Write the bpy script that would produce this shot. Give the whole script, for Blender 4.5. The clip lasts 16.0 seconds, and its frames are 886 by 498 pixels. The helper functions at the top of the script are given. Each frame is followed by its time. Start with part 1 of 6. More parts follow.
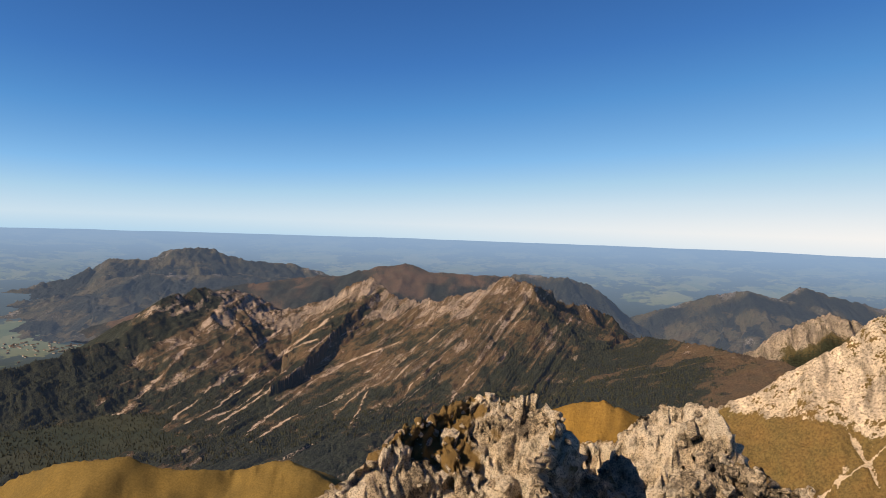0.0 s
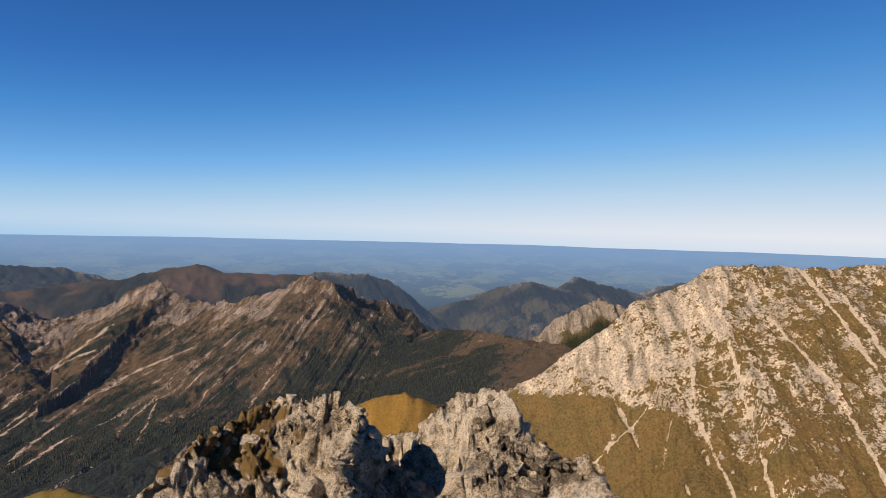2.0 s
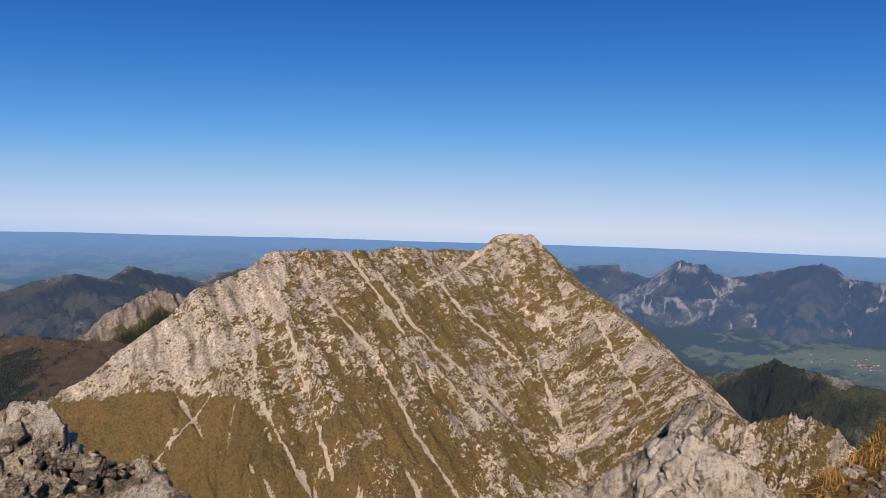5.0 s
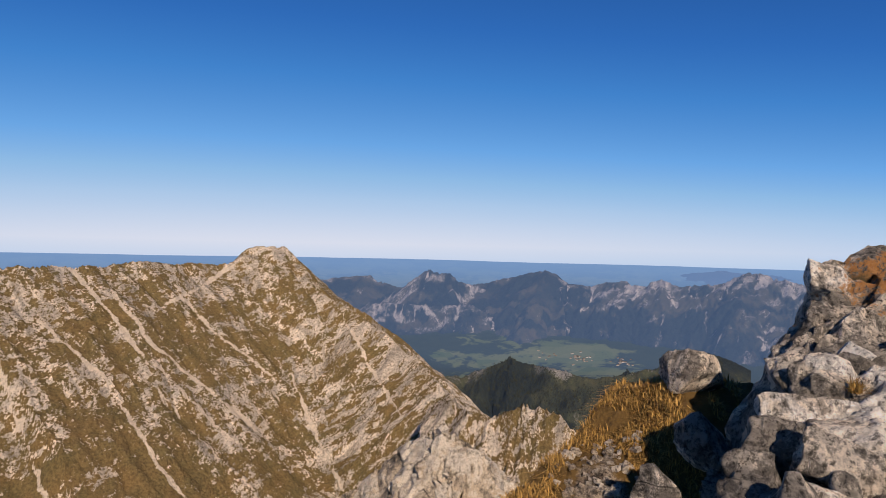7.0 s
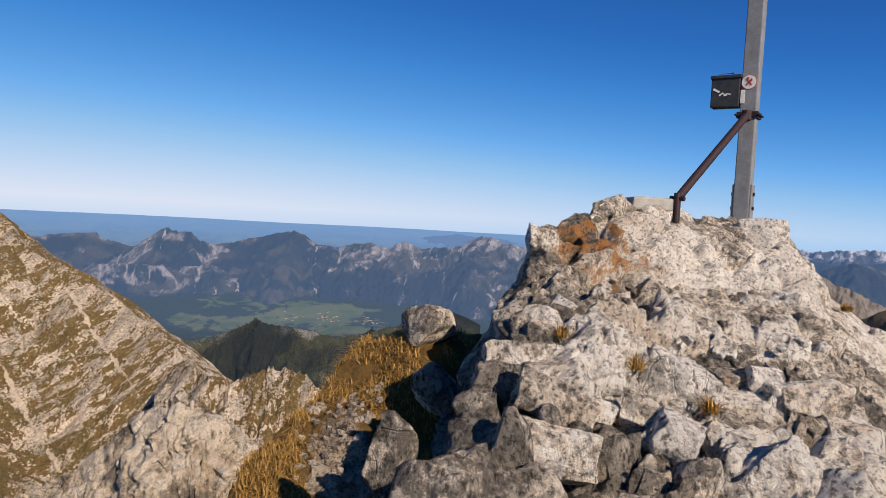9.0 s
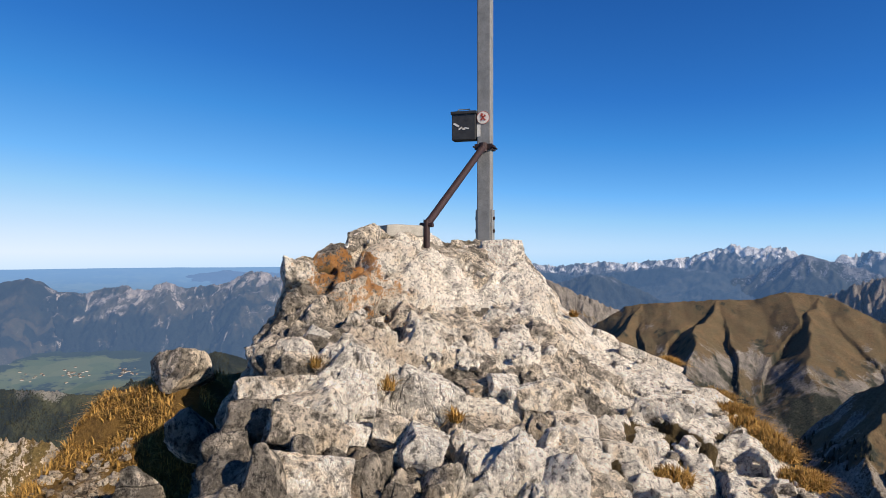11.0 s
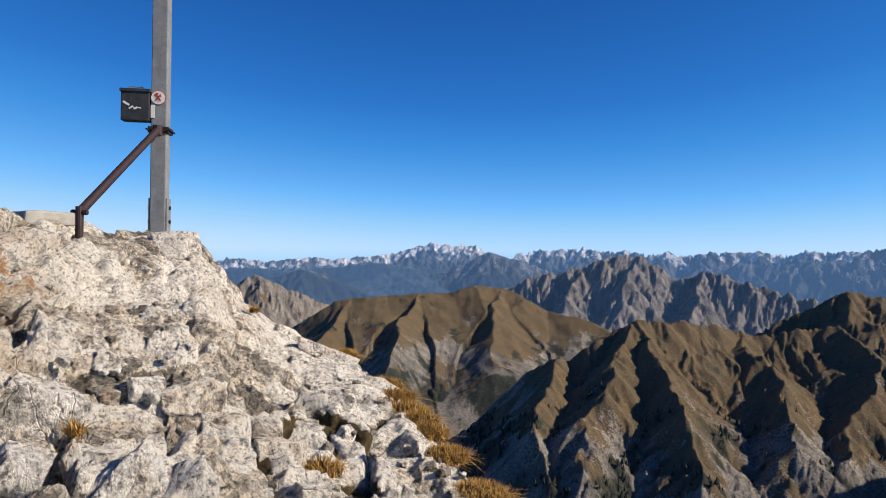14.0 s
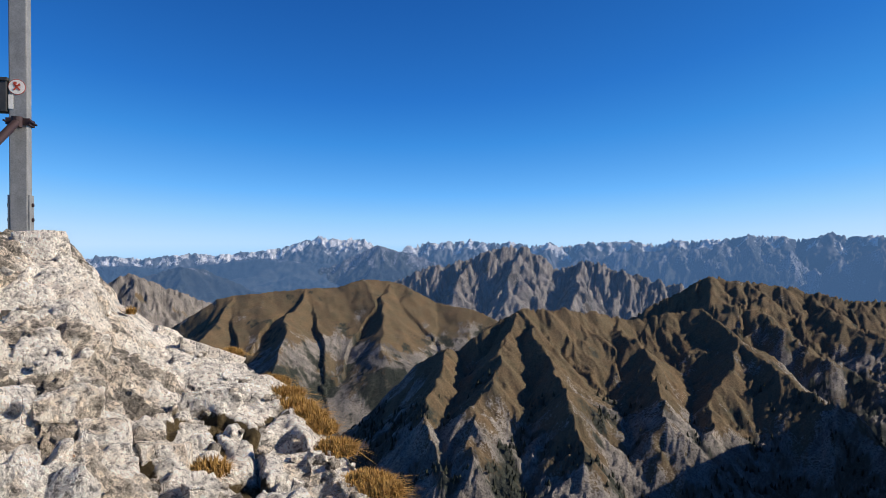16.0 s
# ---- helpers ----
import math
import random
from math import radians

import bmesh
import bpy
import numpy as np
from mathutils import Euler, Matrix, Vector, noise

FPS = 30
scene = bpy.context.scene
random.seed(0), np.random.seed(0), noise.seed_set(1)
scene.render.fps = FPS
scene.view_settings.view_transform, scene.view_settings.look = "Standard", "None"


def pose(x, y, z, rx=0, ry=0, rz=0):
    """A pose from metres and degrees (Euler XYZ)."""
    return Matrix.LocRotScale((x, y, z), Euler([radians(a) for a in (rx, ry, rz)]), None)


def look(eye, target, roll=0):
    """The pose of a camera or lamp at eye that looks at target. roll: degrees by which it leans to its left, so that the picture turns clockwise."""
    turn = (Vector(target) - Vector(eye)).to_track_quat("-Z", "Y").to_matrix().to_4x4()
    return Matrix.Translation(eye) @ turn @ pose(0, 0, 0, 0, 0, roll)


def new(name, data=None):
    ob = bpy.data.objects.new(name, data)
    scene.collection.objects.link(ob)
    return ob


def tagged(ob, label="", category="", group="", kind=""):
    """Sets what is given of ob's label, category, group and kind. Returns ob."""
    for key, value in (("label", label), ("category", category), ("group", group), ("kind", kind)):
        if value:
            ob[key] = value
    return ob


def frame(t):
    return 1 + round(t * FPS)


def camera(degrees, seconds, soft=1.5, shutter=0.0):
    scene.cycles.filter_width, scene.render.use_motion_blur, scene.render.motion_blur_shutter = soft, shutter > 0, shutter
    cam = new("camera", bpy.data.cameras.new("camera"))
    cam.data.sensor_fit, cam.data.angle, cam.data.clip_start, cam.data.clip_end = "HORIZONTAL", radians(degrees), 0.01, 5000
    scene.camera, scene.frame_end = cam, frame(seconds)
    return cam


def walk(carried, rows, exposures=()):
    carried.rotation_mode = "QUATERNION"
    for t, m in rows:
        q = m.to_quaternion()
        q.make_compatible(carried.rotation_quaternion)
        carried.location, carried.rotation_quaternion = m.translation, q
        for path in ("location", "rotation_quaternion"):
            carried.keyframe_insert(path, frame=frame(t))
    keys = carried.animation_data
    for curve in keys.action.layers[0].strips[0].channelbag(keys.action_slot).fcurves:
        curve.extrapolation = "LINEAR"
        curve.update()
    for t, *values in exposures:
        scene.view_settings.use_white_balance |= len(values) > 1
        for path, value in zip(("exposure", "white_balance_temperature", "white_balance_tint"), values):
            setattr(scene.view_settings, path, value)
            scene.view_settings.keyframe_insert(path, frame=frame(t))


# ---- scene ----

# ---- camera and its walk ----
EYE = 1.6          # the eye over the ground at the feet, in metres
# seconds, x, y, height against the eye's mean, heading (clockwise), tilt, lean
PATH = [
    (0.0, 0.050, 0.160, 0.000, 0.00, -2.04, -1.99),
    (0.5, 0.053, 0.159, 0.000, 5.23, -2.42, -0.96),
    (1.0, 0.057, 0.157, 0.000, 9.18, -2.42, -1.02),
    (1.5, 0.060, 0.156, 0.000, 13.33, -1.88, -1.55),
    (2.0, 0.064, 0.155, 0.000, 16.98, -1.75, -1.53),
    (2.5, 0.067, 0.153, 0.000, 19.20, -1.50, -1.32),
    (3.0, 0.071, 0.152, 0.000, 20.97, -2.19, -1.85),
    (3.5, 0.074, 0.150, 0.000, 24.52, -1.80, -1.20),
    (4.0, 0.077, 0.149, 0.000, 34.21, -1.75, -1.65),
    (4.5, 0.081, 0.148, 0.000, 47.07, -2.18, -1.80),
    (5.0, 0.084, 0.146, 0.000, 53.30, -1.87, -1.68),
    (5.2, 0.086, 0.146, 0.000, 55.13, -1.50, -2.02),
    (7.3, 0.106, 0.139, 0.004, 76.45, -0.36, -1.51),
    (7.5, 0.099, 0.138, -0.002, 77.91, -0.45, -1.70),
    (8.0, 0.067, 0.151, 0.002, 84.08, -1.59, -1.00),
    (8.5, 0.088, 0.153, 0.001, 89.65, -2.34, -1.54),
    (9.0, 0.097, 0.141, -0.005, 95.28, -2.81, -3.15),
    (9.2, 0.101, 0.136, -0.001, 97.62, -2.88, -2.76),
    (11.3, 0.028, 0.071, 0.002, 118.40, 0.41, -0.62),
    (11.5, 0.039, 0.061, -0.002, 121.17, 0.35, -1.19),
    (12.0, 0.030, 0.027, 0.001, 126.09, 0.27, -1.25),
    (12.5, 0.000, -0.000, 0.000, 129.24, 0.13, -0.53),
    (13.0, -0.009, -0.033, -0.001, 132.31, 0.02, -0.57),
    (13.5, -0.015, -0.064, -0.003, 134.91, -0.21, -0.33),
    (14.0, -0.032, -0.093, -0.006, 138.93, 0.07, -0.79),
    (14.5, -0.077, -0.082, 0.002, 141.40, 0.34, 0.06),
    (15.0, -0.071, -0.097, -0.008, 142.06, -0.22, -0.45),
    (15.5, -0.073, -0.082, -0.005, 145.99, -0.32, -0.33),
    (16.0, -0.090, -0.039, 0.005, 148.42, -0.46, 0.07),
]
cam = camera(66.9, 16.0, soft=0.4)
walk(cam, [(t, pose(x, y, EYE + z, 90 + tilt, lean, -head)) for t, x, y, z, head, tilt, lean in PATH],
     exposures=[(0.0, 0.15, 9000, 18), (2.0, -0.05, 7700, 17), (3.5, -0.1, 7200, 17), (5.2, -0.3, 6600, 19), (8.0, -0.18, 7150, 20),
                (9.2, -0.12, 6800, 16), (11.5, 0.1, 6900, 12), (16.0, 0.05, 6500, 11)])

# ---- sky and sun ----
SUN_AZ, SUN_EL = 240.0, 32.0
world = bpy.data.worlds.new("sky")
scene.world = world
world.use_nodes = True
wt = world.node_tree
sky = wt.nodes.new("ShaderNodeTexSky")
sky.sky_type, sky.sun_disc = "NISHITA", False
sky.sun_elevation, sky.sun_rotation = radians(SUN_EL), radians(SUN_AZ)
sky.altitude, sky.air_density, sky.dust_density, sky.ozone_density = 2000, 0.6, 0.2, 6.0
# the clear deep blue of autumn air: the sky's own brightness graded from deep blue to the pale skyline
grade = wt.nodes.new("ShaderNodeValToRGB")
level = wt.nodes.new("ShaderNodeMath")
level.operation = "MULTIPLY"
level.inputs[1].default_value = 0.1
wt.links.new(sky.outputs[0], level.inputs[0])
wt.links.new(level.outputs[0], grade.inputs[0])
SKY = ((0.0, (0.001, 0.012, 0.06)), (0.06, (0.005, 0.05, 0.20)), (0.10, (0.012, 0.105, 0.40)), (0.15, (0.022, 0.175, 0.58)), (0.20, (0.045, 0.27, 0.73)), (0.31, (0.14, 0.455, 0.94)),
       (0.41, (0.28, 0.59, 0.95)), (0.53, (0.43, 0.69, 0.98)), (0.68, (0.57, 0.77, 1.0)), (1.0, (0.82, 0.91, 1.03)))
while len(grade.color_ramp.elements) < len(SKY):
    grade.color_ramp.elements.new(0.5)
for stop, (place, colour) in zip(grade.color_ramp.elements, SKY):
    stop.position, stop.color = place, (*(10 * c for c in colour), 1)
wt.links.new(grade.outputs[0], wt.nodes["Background"].inputs[0])
wt.nodes["Background"].inputs[1].default_value = 0.1
sun_data = bpy.data.lights.new("sun", "SUN")
sun_data.energy, sun_data.angle, sun_data.color = 6.5, radians(0.5), (1.0, 0.90, 0.75)
sun = new("sun", sun_data)
sun.matrix_world = look((math.sin(radians(SUN_AZ)) * 50, math.cos(radians(SUN_AZ)) * 50, 50 * math.tan(radians(SUN_EL))), (0, 0, 0))


# ---- noise ----
def hash01(ix, iy, seed):
    ix, iy = np.atleast_1d(ix), np.atleast_1d(iy)
    n = (ix.astype(np.int64) * 374761393 + iy.astype(np.int64) * 668265263 + seed * 1442695041) & 0xFFFFFFFF
    n = ((n ^ (n >> 13)) * 1274126177) & 0xFFFFFFFF
    n = ((n ^ (n >> 16)) * 2246822519) & 0xFFFFFFFF
    return ((n ^ (n >> 15)) & 0xFFFFFF) / float(0x1000000)


def vnoise(x, y, seed=0):
    """Smooth noise from -1 to 1."""
    ix, iy = np.floor(x), np.floor(y)
    fx, fy = x - ix, y - iy
    fx, fy = fx * fx * fx * (fx * (fx * 6 - 15) + 10), fy * fy * fy * (fy * (fy * 6 - 15) + 10)
    a, b = hash01(ix, iy, seed), hash01(ix + 1, iy, seed)
    c, d = hash01(ix, iy + 1, seed), hash01(ix + 1, iy + 1, seed)
    return 2 * ((a * (1 - fx) + b * fx) * (1 - fy) + (c * (1 - fx) + d * fx) * fy) - 1


def fbm(x, y, octaves=5, seed=0, gain=0.5):
    out, amp, total = 0, 1.0, 0.0
    for k in range(octaves):
        out = out + amp * vnoise(x * 2.03 ** k + 17.3 * k, y * 2.03 ** k - 9.1 * k, seed + k)
        total += amp
        amp *= gain
    return out / total


def ridged(x, y, octaves=4, seed=0):
    """Sharp-crested noise, 1 on the crests."""
    out, amp, total = 0, 1.0, 0.0
    for k in range(octaves):
        out = out + amp * (1 - np.abs(vnoise(x * 2.1 ** k + 5.7 * k, y * 2.1 ** k + 3.3 * k, seed + k)) * 2)
        total += amp
        amp *= 0.5
    return out / total


def smooth(a, b, x):
    t = np.clip((x - a) / (b - a), 0, 1)
    return t * t * (3 - 2 * t)


# ---- meshes ----
def ground_point(az, r):
    return np.sin(np.radians(az)) * r, np.cos(np.radians(az)) * r


def height_at(el, r):
    return EYE + r * math.tan(radians(el))


def sheet(name, x, y, z, material, attributes, cut=None, shade=True, skirt=None):
    """A grid of points as one mesh; cut: the points that may go; skirt: the height to which its borders drop."""
    if skirt is not None:
        x, y, z = (np.pad(c, 1, mode="edge") for c in (x, y, z))
        attributes = {key: np.pad(c, 1, mode="edge") for key, c in attributes.items()}
        z[0], z[-1], z[:, 0], z[:, -1] = skirt, skirt, skirt, skirt
    n, m = z.shape
    index = np.arange(n * m).reshape(n, m)
    quads = np.stack([index[:-1, :-1], index[1:, :-1], index[1:, 1:], index[:-1, 1:]], -1).reshape(-1, 4)
    if cut is not None:
        gone = cut.ravel()
        quads = quads[~gone[quads].all(1)]
    used = np.unique(quads)
    remap = np.zeros(n * m, np.int64)
    remap[used] = np.arange(len(used))
    quads = remap[quads]
    points = np.stack([x, y, z], -1).reshape(-1, 3)[used]
    mesh = bpy.data.meshes.new(name)
    mesh.vertices.add(len(points))
    mesh.vertices.foreach_set("co", points.astype(np.float32).ravel())
    mesh.loops.add(quads.size)
    mesh.loops.foreach_set("vertex_index", quads.astype(np.int32).ravel())
    mesh.polygons.add(len(quads))
    mesh.polygons.foreach_set("loop_start", np.arange(0, quads.size, 4, dtype=np.int32))
    mesh.polygons.foreach_set("use_smooth", np.full(len(quads), shade))
    mesh.update(calc_edges=True)
    for key, values in attributes.items():
        layer = mesh.attributes.new(key, "FLOAT", "POINT")
        layer.data.foreach_set("value", np.ascontiguousarray(values.ravel()[used], np.float32))
    mesh.materials.append(material)
    return new(name, mesh)


def part(name, bm, material, parent=None, label=""):
    mesh = bpy.data.meshes.new(name)
    bm.normal_update()
    bm.to_mesh(mesh)
    bm.free()
    mesh.materials.append(material)
    ob = new(name, mesh)
    if parent:
        ob.parent = parent
    return tagged(ob, label=label)


# ---- materials ----
def nodes_of(name):
    m = bpy.data.materials.new(name)
    m.use_nodes = True
    t = m.node_tree
    return m, t, t.nodes["Principled BSDF"]


def ramp(t, source, stops):
    node = t.nodes.new("ShaderNodeValToRGB")
    t.links.new(source, node.inputs[0])
    el = node.color_ramp.elements
    while len(el) < len(stops):
        el.new(0.5)
    for e, (p, c) in zip(el, stops):
        e.position = p
        e.color = (c, c, c, 1) if isinstance(c, (int, float)) else (*c, 1)
    return node.outputs[0]


def grain(t, scale, detail=6.0, rough=0.6, kind="ShaderNodeTexNoise", stretch=None):
    node = t.nodes.new(kind)
    node.inputs["Scale"].default_value = scale
    if kind == "ShaderNodeTexNoise":
        node.inputs["Detail"].default_value, node.inputs["Roughness"].default_value = detail, rough
    geo = t.nodes.new("ShaderNodeNewGeometry")
    source = geo.outputs["Position"]
    if stretch:
        mp = t.nodes.new("ShaderNodeMapping")
        mp.inputs["Scale"].default_value = stretch
        t.links.new(source, mp.inputs["Vector"])
        source = mp.outputs[0]
    t.links.new(source, node.inputs["Vector"])
    return node.outputs[0]


def mix(t, fac, a, b, kind="MIX"):
    node = t.nodes.new("ShaderNodeMix")
    node.data_type, node.blend_type = "RGBA", kind
    for slot, value in ((0, fac), (6, a), (7, b)):
        if isinstance(value, (int, float)):
            node.inputs[slot].default_value = value
        elif isinstance(value, tuple):
            node.inputs[slot].default_value = (*value, 1)
        else:
            t.links.new(value, node.inputs[slot])
    return node.outputs[2]


def calc(t, kind, a, b=0.0):
    node = t.nodes.new("ShaderNodeMath")
    node.operation = kind
    for slot, value in ((0, a), (1, b)):
        if isinstance(value, (int, float)):
            node.inputs[slot].default_value = value
        else:
            t.links.new(value, node.inputs[slot])
    return node.outputs[0]


def attr(t, key):
    node = t.nodes.new("ShaderNodeAttribute")
    node.attribute_name = key
    return node.outputs["Fac"]


def bump(t, shader, source, distance, strength=0.6):
    node = t.nodes.new("ShaderNodeBump")
    node.inputs["Strength"].default_value, node.inputs["Distance"].default_value = strength, distance
    t.links.new(source, node.inputs["Height"])
    t.links.new(node.outputs[0], shader.inputs["Normal"])


def haze_glow(t, shader, colour, amount):
    """Paints haze onto a distant backdrop: a share of the surface becomes emission."""
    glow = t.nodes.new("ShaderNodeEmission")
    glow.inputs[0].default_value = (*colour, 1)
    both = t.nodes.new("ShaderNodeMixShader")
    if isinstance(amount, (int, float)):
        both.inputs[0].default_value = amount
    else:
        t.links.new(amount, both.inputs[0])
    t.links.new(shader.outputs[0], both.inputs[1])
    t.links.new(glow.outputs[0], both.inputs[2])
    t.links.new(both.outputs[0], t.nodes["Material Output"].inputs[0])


def mountain_material(name, rock, grass, wood, size, haze=None, crisp=1.5, pale=1.14):
    """Rock, turf and wood by the mesh's own masks, broken up at two scales; size: metres of a patch."""
    m, t, s = nodes_of(name)
    fine, broad = grain(t, 9.0 / size, 8, 0.7), grain(t, 1.0 / size, 5, 0.6)
    spread = calc(t, "MULTIPLY", calc(t, "SUBTRACT", fine, 0.5), crisp)
    def mask(key, lo, hi, share=1.0):
        return ramp(t, calc(t, "ADD", attr(t, key), calc(t, "MULTIPLY", spread, share)), [(lo, 0.0), (hi, 1.0)])
    tone = ramp(t, fine, [(0.38, 0.45), (0.49, 1.0), (0.62, 1.4)])
    band = ramp(t, attr(t, "band"), [(0.25, 0.5), (0.5, 1.0), (0.75, 1.3)])
    rock_c = mix(t, 1.0, mix(t, ramp(t, broad, [(0.35, 0.0), (0.65, 1.0)]), rock, tuple(c * f for c, f in zip(rock, (0.72, 0.74, 0.78)))), mix(t, 1.0, tone, band, "MULTIPLY"), "MULTIPLY")
    grass_c = mix(t, 1.0, mix(t, ramp(t, broad, [(0.3, 0.0), (0.7, 1.0)]), grass, tuple(c * f for c, f in zip(grass, (0.7, 0.85, 0.9)))), ramp(t, fine, [(0.36, 0.62), (0.64, 1.3)]), "MULTIPLY")
    wood_c = mix(t, 1.0, wood, ramp(t, fine, [(0.36, 0.25), (0.64, 1.8)]), "MULTIPLY")
    colour = mix(t, mask("rock", 0.46, 0.55), grass_c, rock_c)
    colour = mix(t, mask("wood", 0.42, 0.58), colour, wood_c)
    colour = mix(t, mask("scree", 0.42, 0.58, 0.5), colour, mix(t, 1.0, tuple(min(0.92, c * pale) for c in rock), ramp(t, fine, [(0.34, 0.75), (0.66, 1.15)]), "MULTIPLY"))
    t.links.new(colour, s.inputs["Base Color"])
    s.inputs["Roughness"].default_value = 0.9
    s.inputs["Specular IOR Level"].default_value = 0.15
    bump(t, s, fine, size * 0.2 * crisp, 0.9)
    # haze: colour and share of the emission that imitates it
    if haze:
        haze_glow(t, s, *haze)
    return m

LIME = (0.46, 0.41, 0.34)
# colours of the haze painted into the far country; each material sets its share
NORTH_HAZE, EAST_HAZE = (0.15, 0.265, 0.49), (0.10, 0.21, 0.42)
MAT_GREAT = mountain_material("limestone_and_dry_turf", (0.60, 0.495, 0.375), (0.235, 0.148, 0.058), (0.0231, 0.027, 0.0154), 26)
# a (colour, share) pair below adds painted haze, faint on the nearer slopes
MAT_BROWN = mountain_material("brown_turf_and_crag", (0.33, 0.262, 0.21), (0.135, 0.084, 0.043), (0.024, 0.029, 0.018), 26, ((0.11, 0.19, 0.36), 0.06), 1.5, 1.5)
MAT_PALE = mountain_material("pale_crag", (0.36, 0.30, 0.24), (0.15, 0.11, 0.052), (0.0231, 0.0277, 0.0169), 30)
MAT_EAST = mountain_material("russet_turf_slopes", (0.208, 0.185, 0.162), (0.142, 0.095, 0.052), (0.0277, 0.0308, 0.0231), 26, (EAST_HAZE, 0.015), 0.7)
# painted haze glow, 0.12, also turns the dolomite's dark side blue
MAT_CRAG = mountain_material("grey_dolomite", (0.262, 0.231, 0.204), (0.115, 0.0847, 0.0508), (0.0231, 0.0262, 0.02), 34, (EAST_HAZE, 0.12))
# a third of the wooded hills' look is haze painted on as emission
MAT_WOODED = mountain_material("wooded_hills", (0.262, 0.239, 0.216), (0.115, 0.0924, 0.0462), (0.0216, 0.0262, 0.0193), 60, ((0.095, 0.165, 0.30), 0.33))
MAT_FOREST = mountain_material("spruce_wood", (0.231, 0.216, 0.185), (0.0847, 0.077, 0.0308), (0.0169, 0.0216, 0.0139), 40, (NORTH_HAZE, 0.06))
# the chain across the valley: 0.40 of it is painted haze glow
MAT_NE = mountain_material("limestone_chain_haze_painted", (0.462, 0.408, 0.362), (0.1, 0.0809, 0.0501), (0.02, 0.0262, 0.0231), 40, ((0.13, 0.25, 0.48), 0.40))
# the blue of the far ranges is mostly haze painted on as glow
MAT_BLUE = mountain_material("far_range_haze_painted", (0.231, 0.231, 0.246), (0.077, 0.077, 0.0616), (0.0308, 0.0385, 0.0385), 80, ((0.10, 0.21, 0.43), 0.40))
MAT_BLUE_FAR = mountain_material("pale_range_haze_painted", (0.262, 0.262, 0.277), (0.0924, 0.0924, 0.077), (0.0308, 0.0385, 0.0385), 80, ((0.10, 0.215, 0.44), 0.50))
# a weaker painted haze, 0.12, over the brown hills
MAT_HILL = mountain_material("brown_hills", (0.231, 0.185, 0.146), (0.131, 0.077, 0.0423), (0.0216, 0.0246, 0.0169), 34, (NORTH_HAZE, 0.12))
# nearly all emission: this hill is drawn by its painted haze
MAT_HAZY = mountain_material("hill_haze_painted", (0.231, 0.231, 0.246), (0.077, 0.077, 0.0616), (0.0308, 0.0385, 0.0385), 80, ((0.17, 0.32, 0.60), 0.82))
MAT_SNOW = mountain_material("far_snow_haze_painted", (0.80, 0.78, 0.77), (0.13, 0.125, 0.135), (0.0462, 0.0539, 0.0616), 60, ((0.12, 0.26, 0.52), 0.40))


# ---- the ground sheet ----
def valley(az, r):
    """Height of the low country under the mountains."""
    low = np.interp(r, [0, 1.2, 8, 30, 120, 600, 1100, 1700, 2500, 3100, 3700, 4300, 4900],
                    [-1.6, -1.75, -7.0, -26, -100, -345, -430, -450, -440, -385, -290, -195, -107])
    bowl = fbm(np.sin(np.radians(az)) * r / 420, np.cos(np.radians(az)) * r / 420, 5, 3)
    hills = 26 * bowl * smooth(500, 1500, r) * (1 - 0.75 * smooth(2600, 4300, r))
    return low + EYE + hills


def land_material():
    """Meadows, woods and farmland of the plain, with painted haze glowing stronger towards the skyline."""
    m, t, s = nodes_of("meadows_and_woods")
    big, fine = grain(t, 1 / 260, 7, 0.65, stretch=(1, 1, 1)), grain(t, 1 / 40, 6, 0.7)
    fields = t.nodes.new("ShaderNodeTexVoronoi")
    fields.inputs["Scale"].default_value = 1 / 75
    geo = t.nodes.new("ShaderNodeNewGeometry")
    t.links.new(geo.outputs["Position"], fields.inputs["Vector"])
    green = mix(t, fields.outputs["Color"], (0.05, 0.082, 0.02), (0.18, 0.18, 0.08))
    green = mix(t, 0.4, green, mix(t, fine, (0.0385, 0.0577, 0.0216), (0.0847, 0.0924, 0.0385)))
    wood = mix(t, fine, (0.0139, 0.02, 0.0123), (0.0347, 0.0423, 0.0231))
    edge = calc(t, "ADD", calc(t, "ADD", big, calc(t, "MULTIPLY", calc(t, "SUBTRACT", fine, 0.5), 0.35)), attr(t, "open"))
    colour = mix(t, ramp(t, edge, [(0.50, 0.0), (0.545, 1.0)]), wood, green)
    colour = mix(t, attr(t, "turf"), colour, mix(t, fine, (0.077, 0.0539, 0.0231), (0.154, 0.108, 0.0462)))
    t.links.new(colour, s.inputs["Base Color"])
    s.inputs["Roughness"].default_value = 0.95
    s.inputs["Specular IOR Level"].default_value = 0.1
    bump(t, s, fine, 6.0, 0.5)
    haze_glow(t, s, (0.20, 0.39, 0.70), attr(t, "far"))
    return m


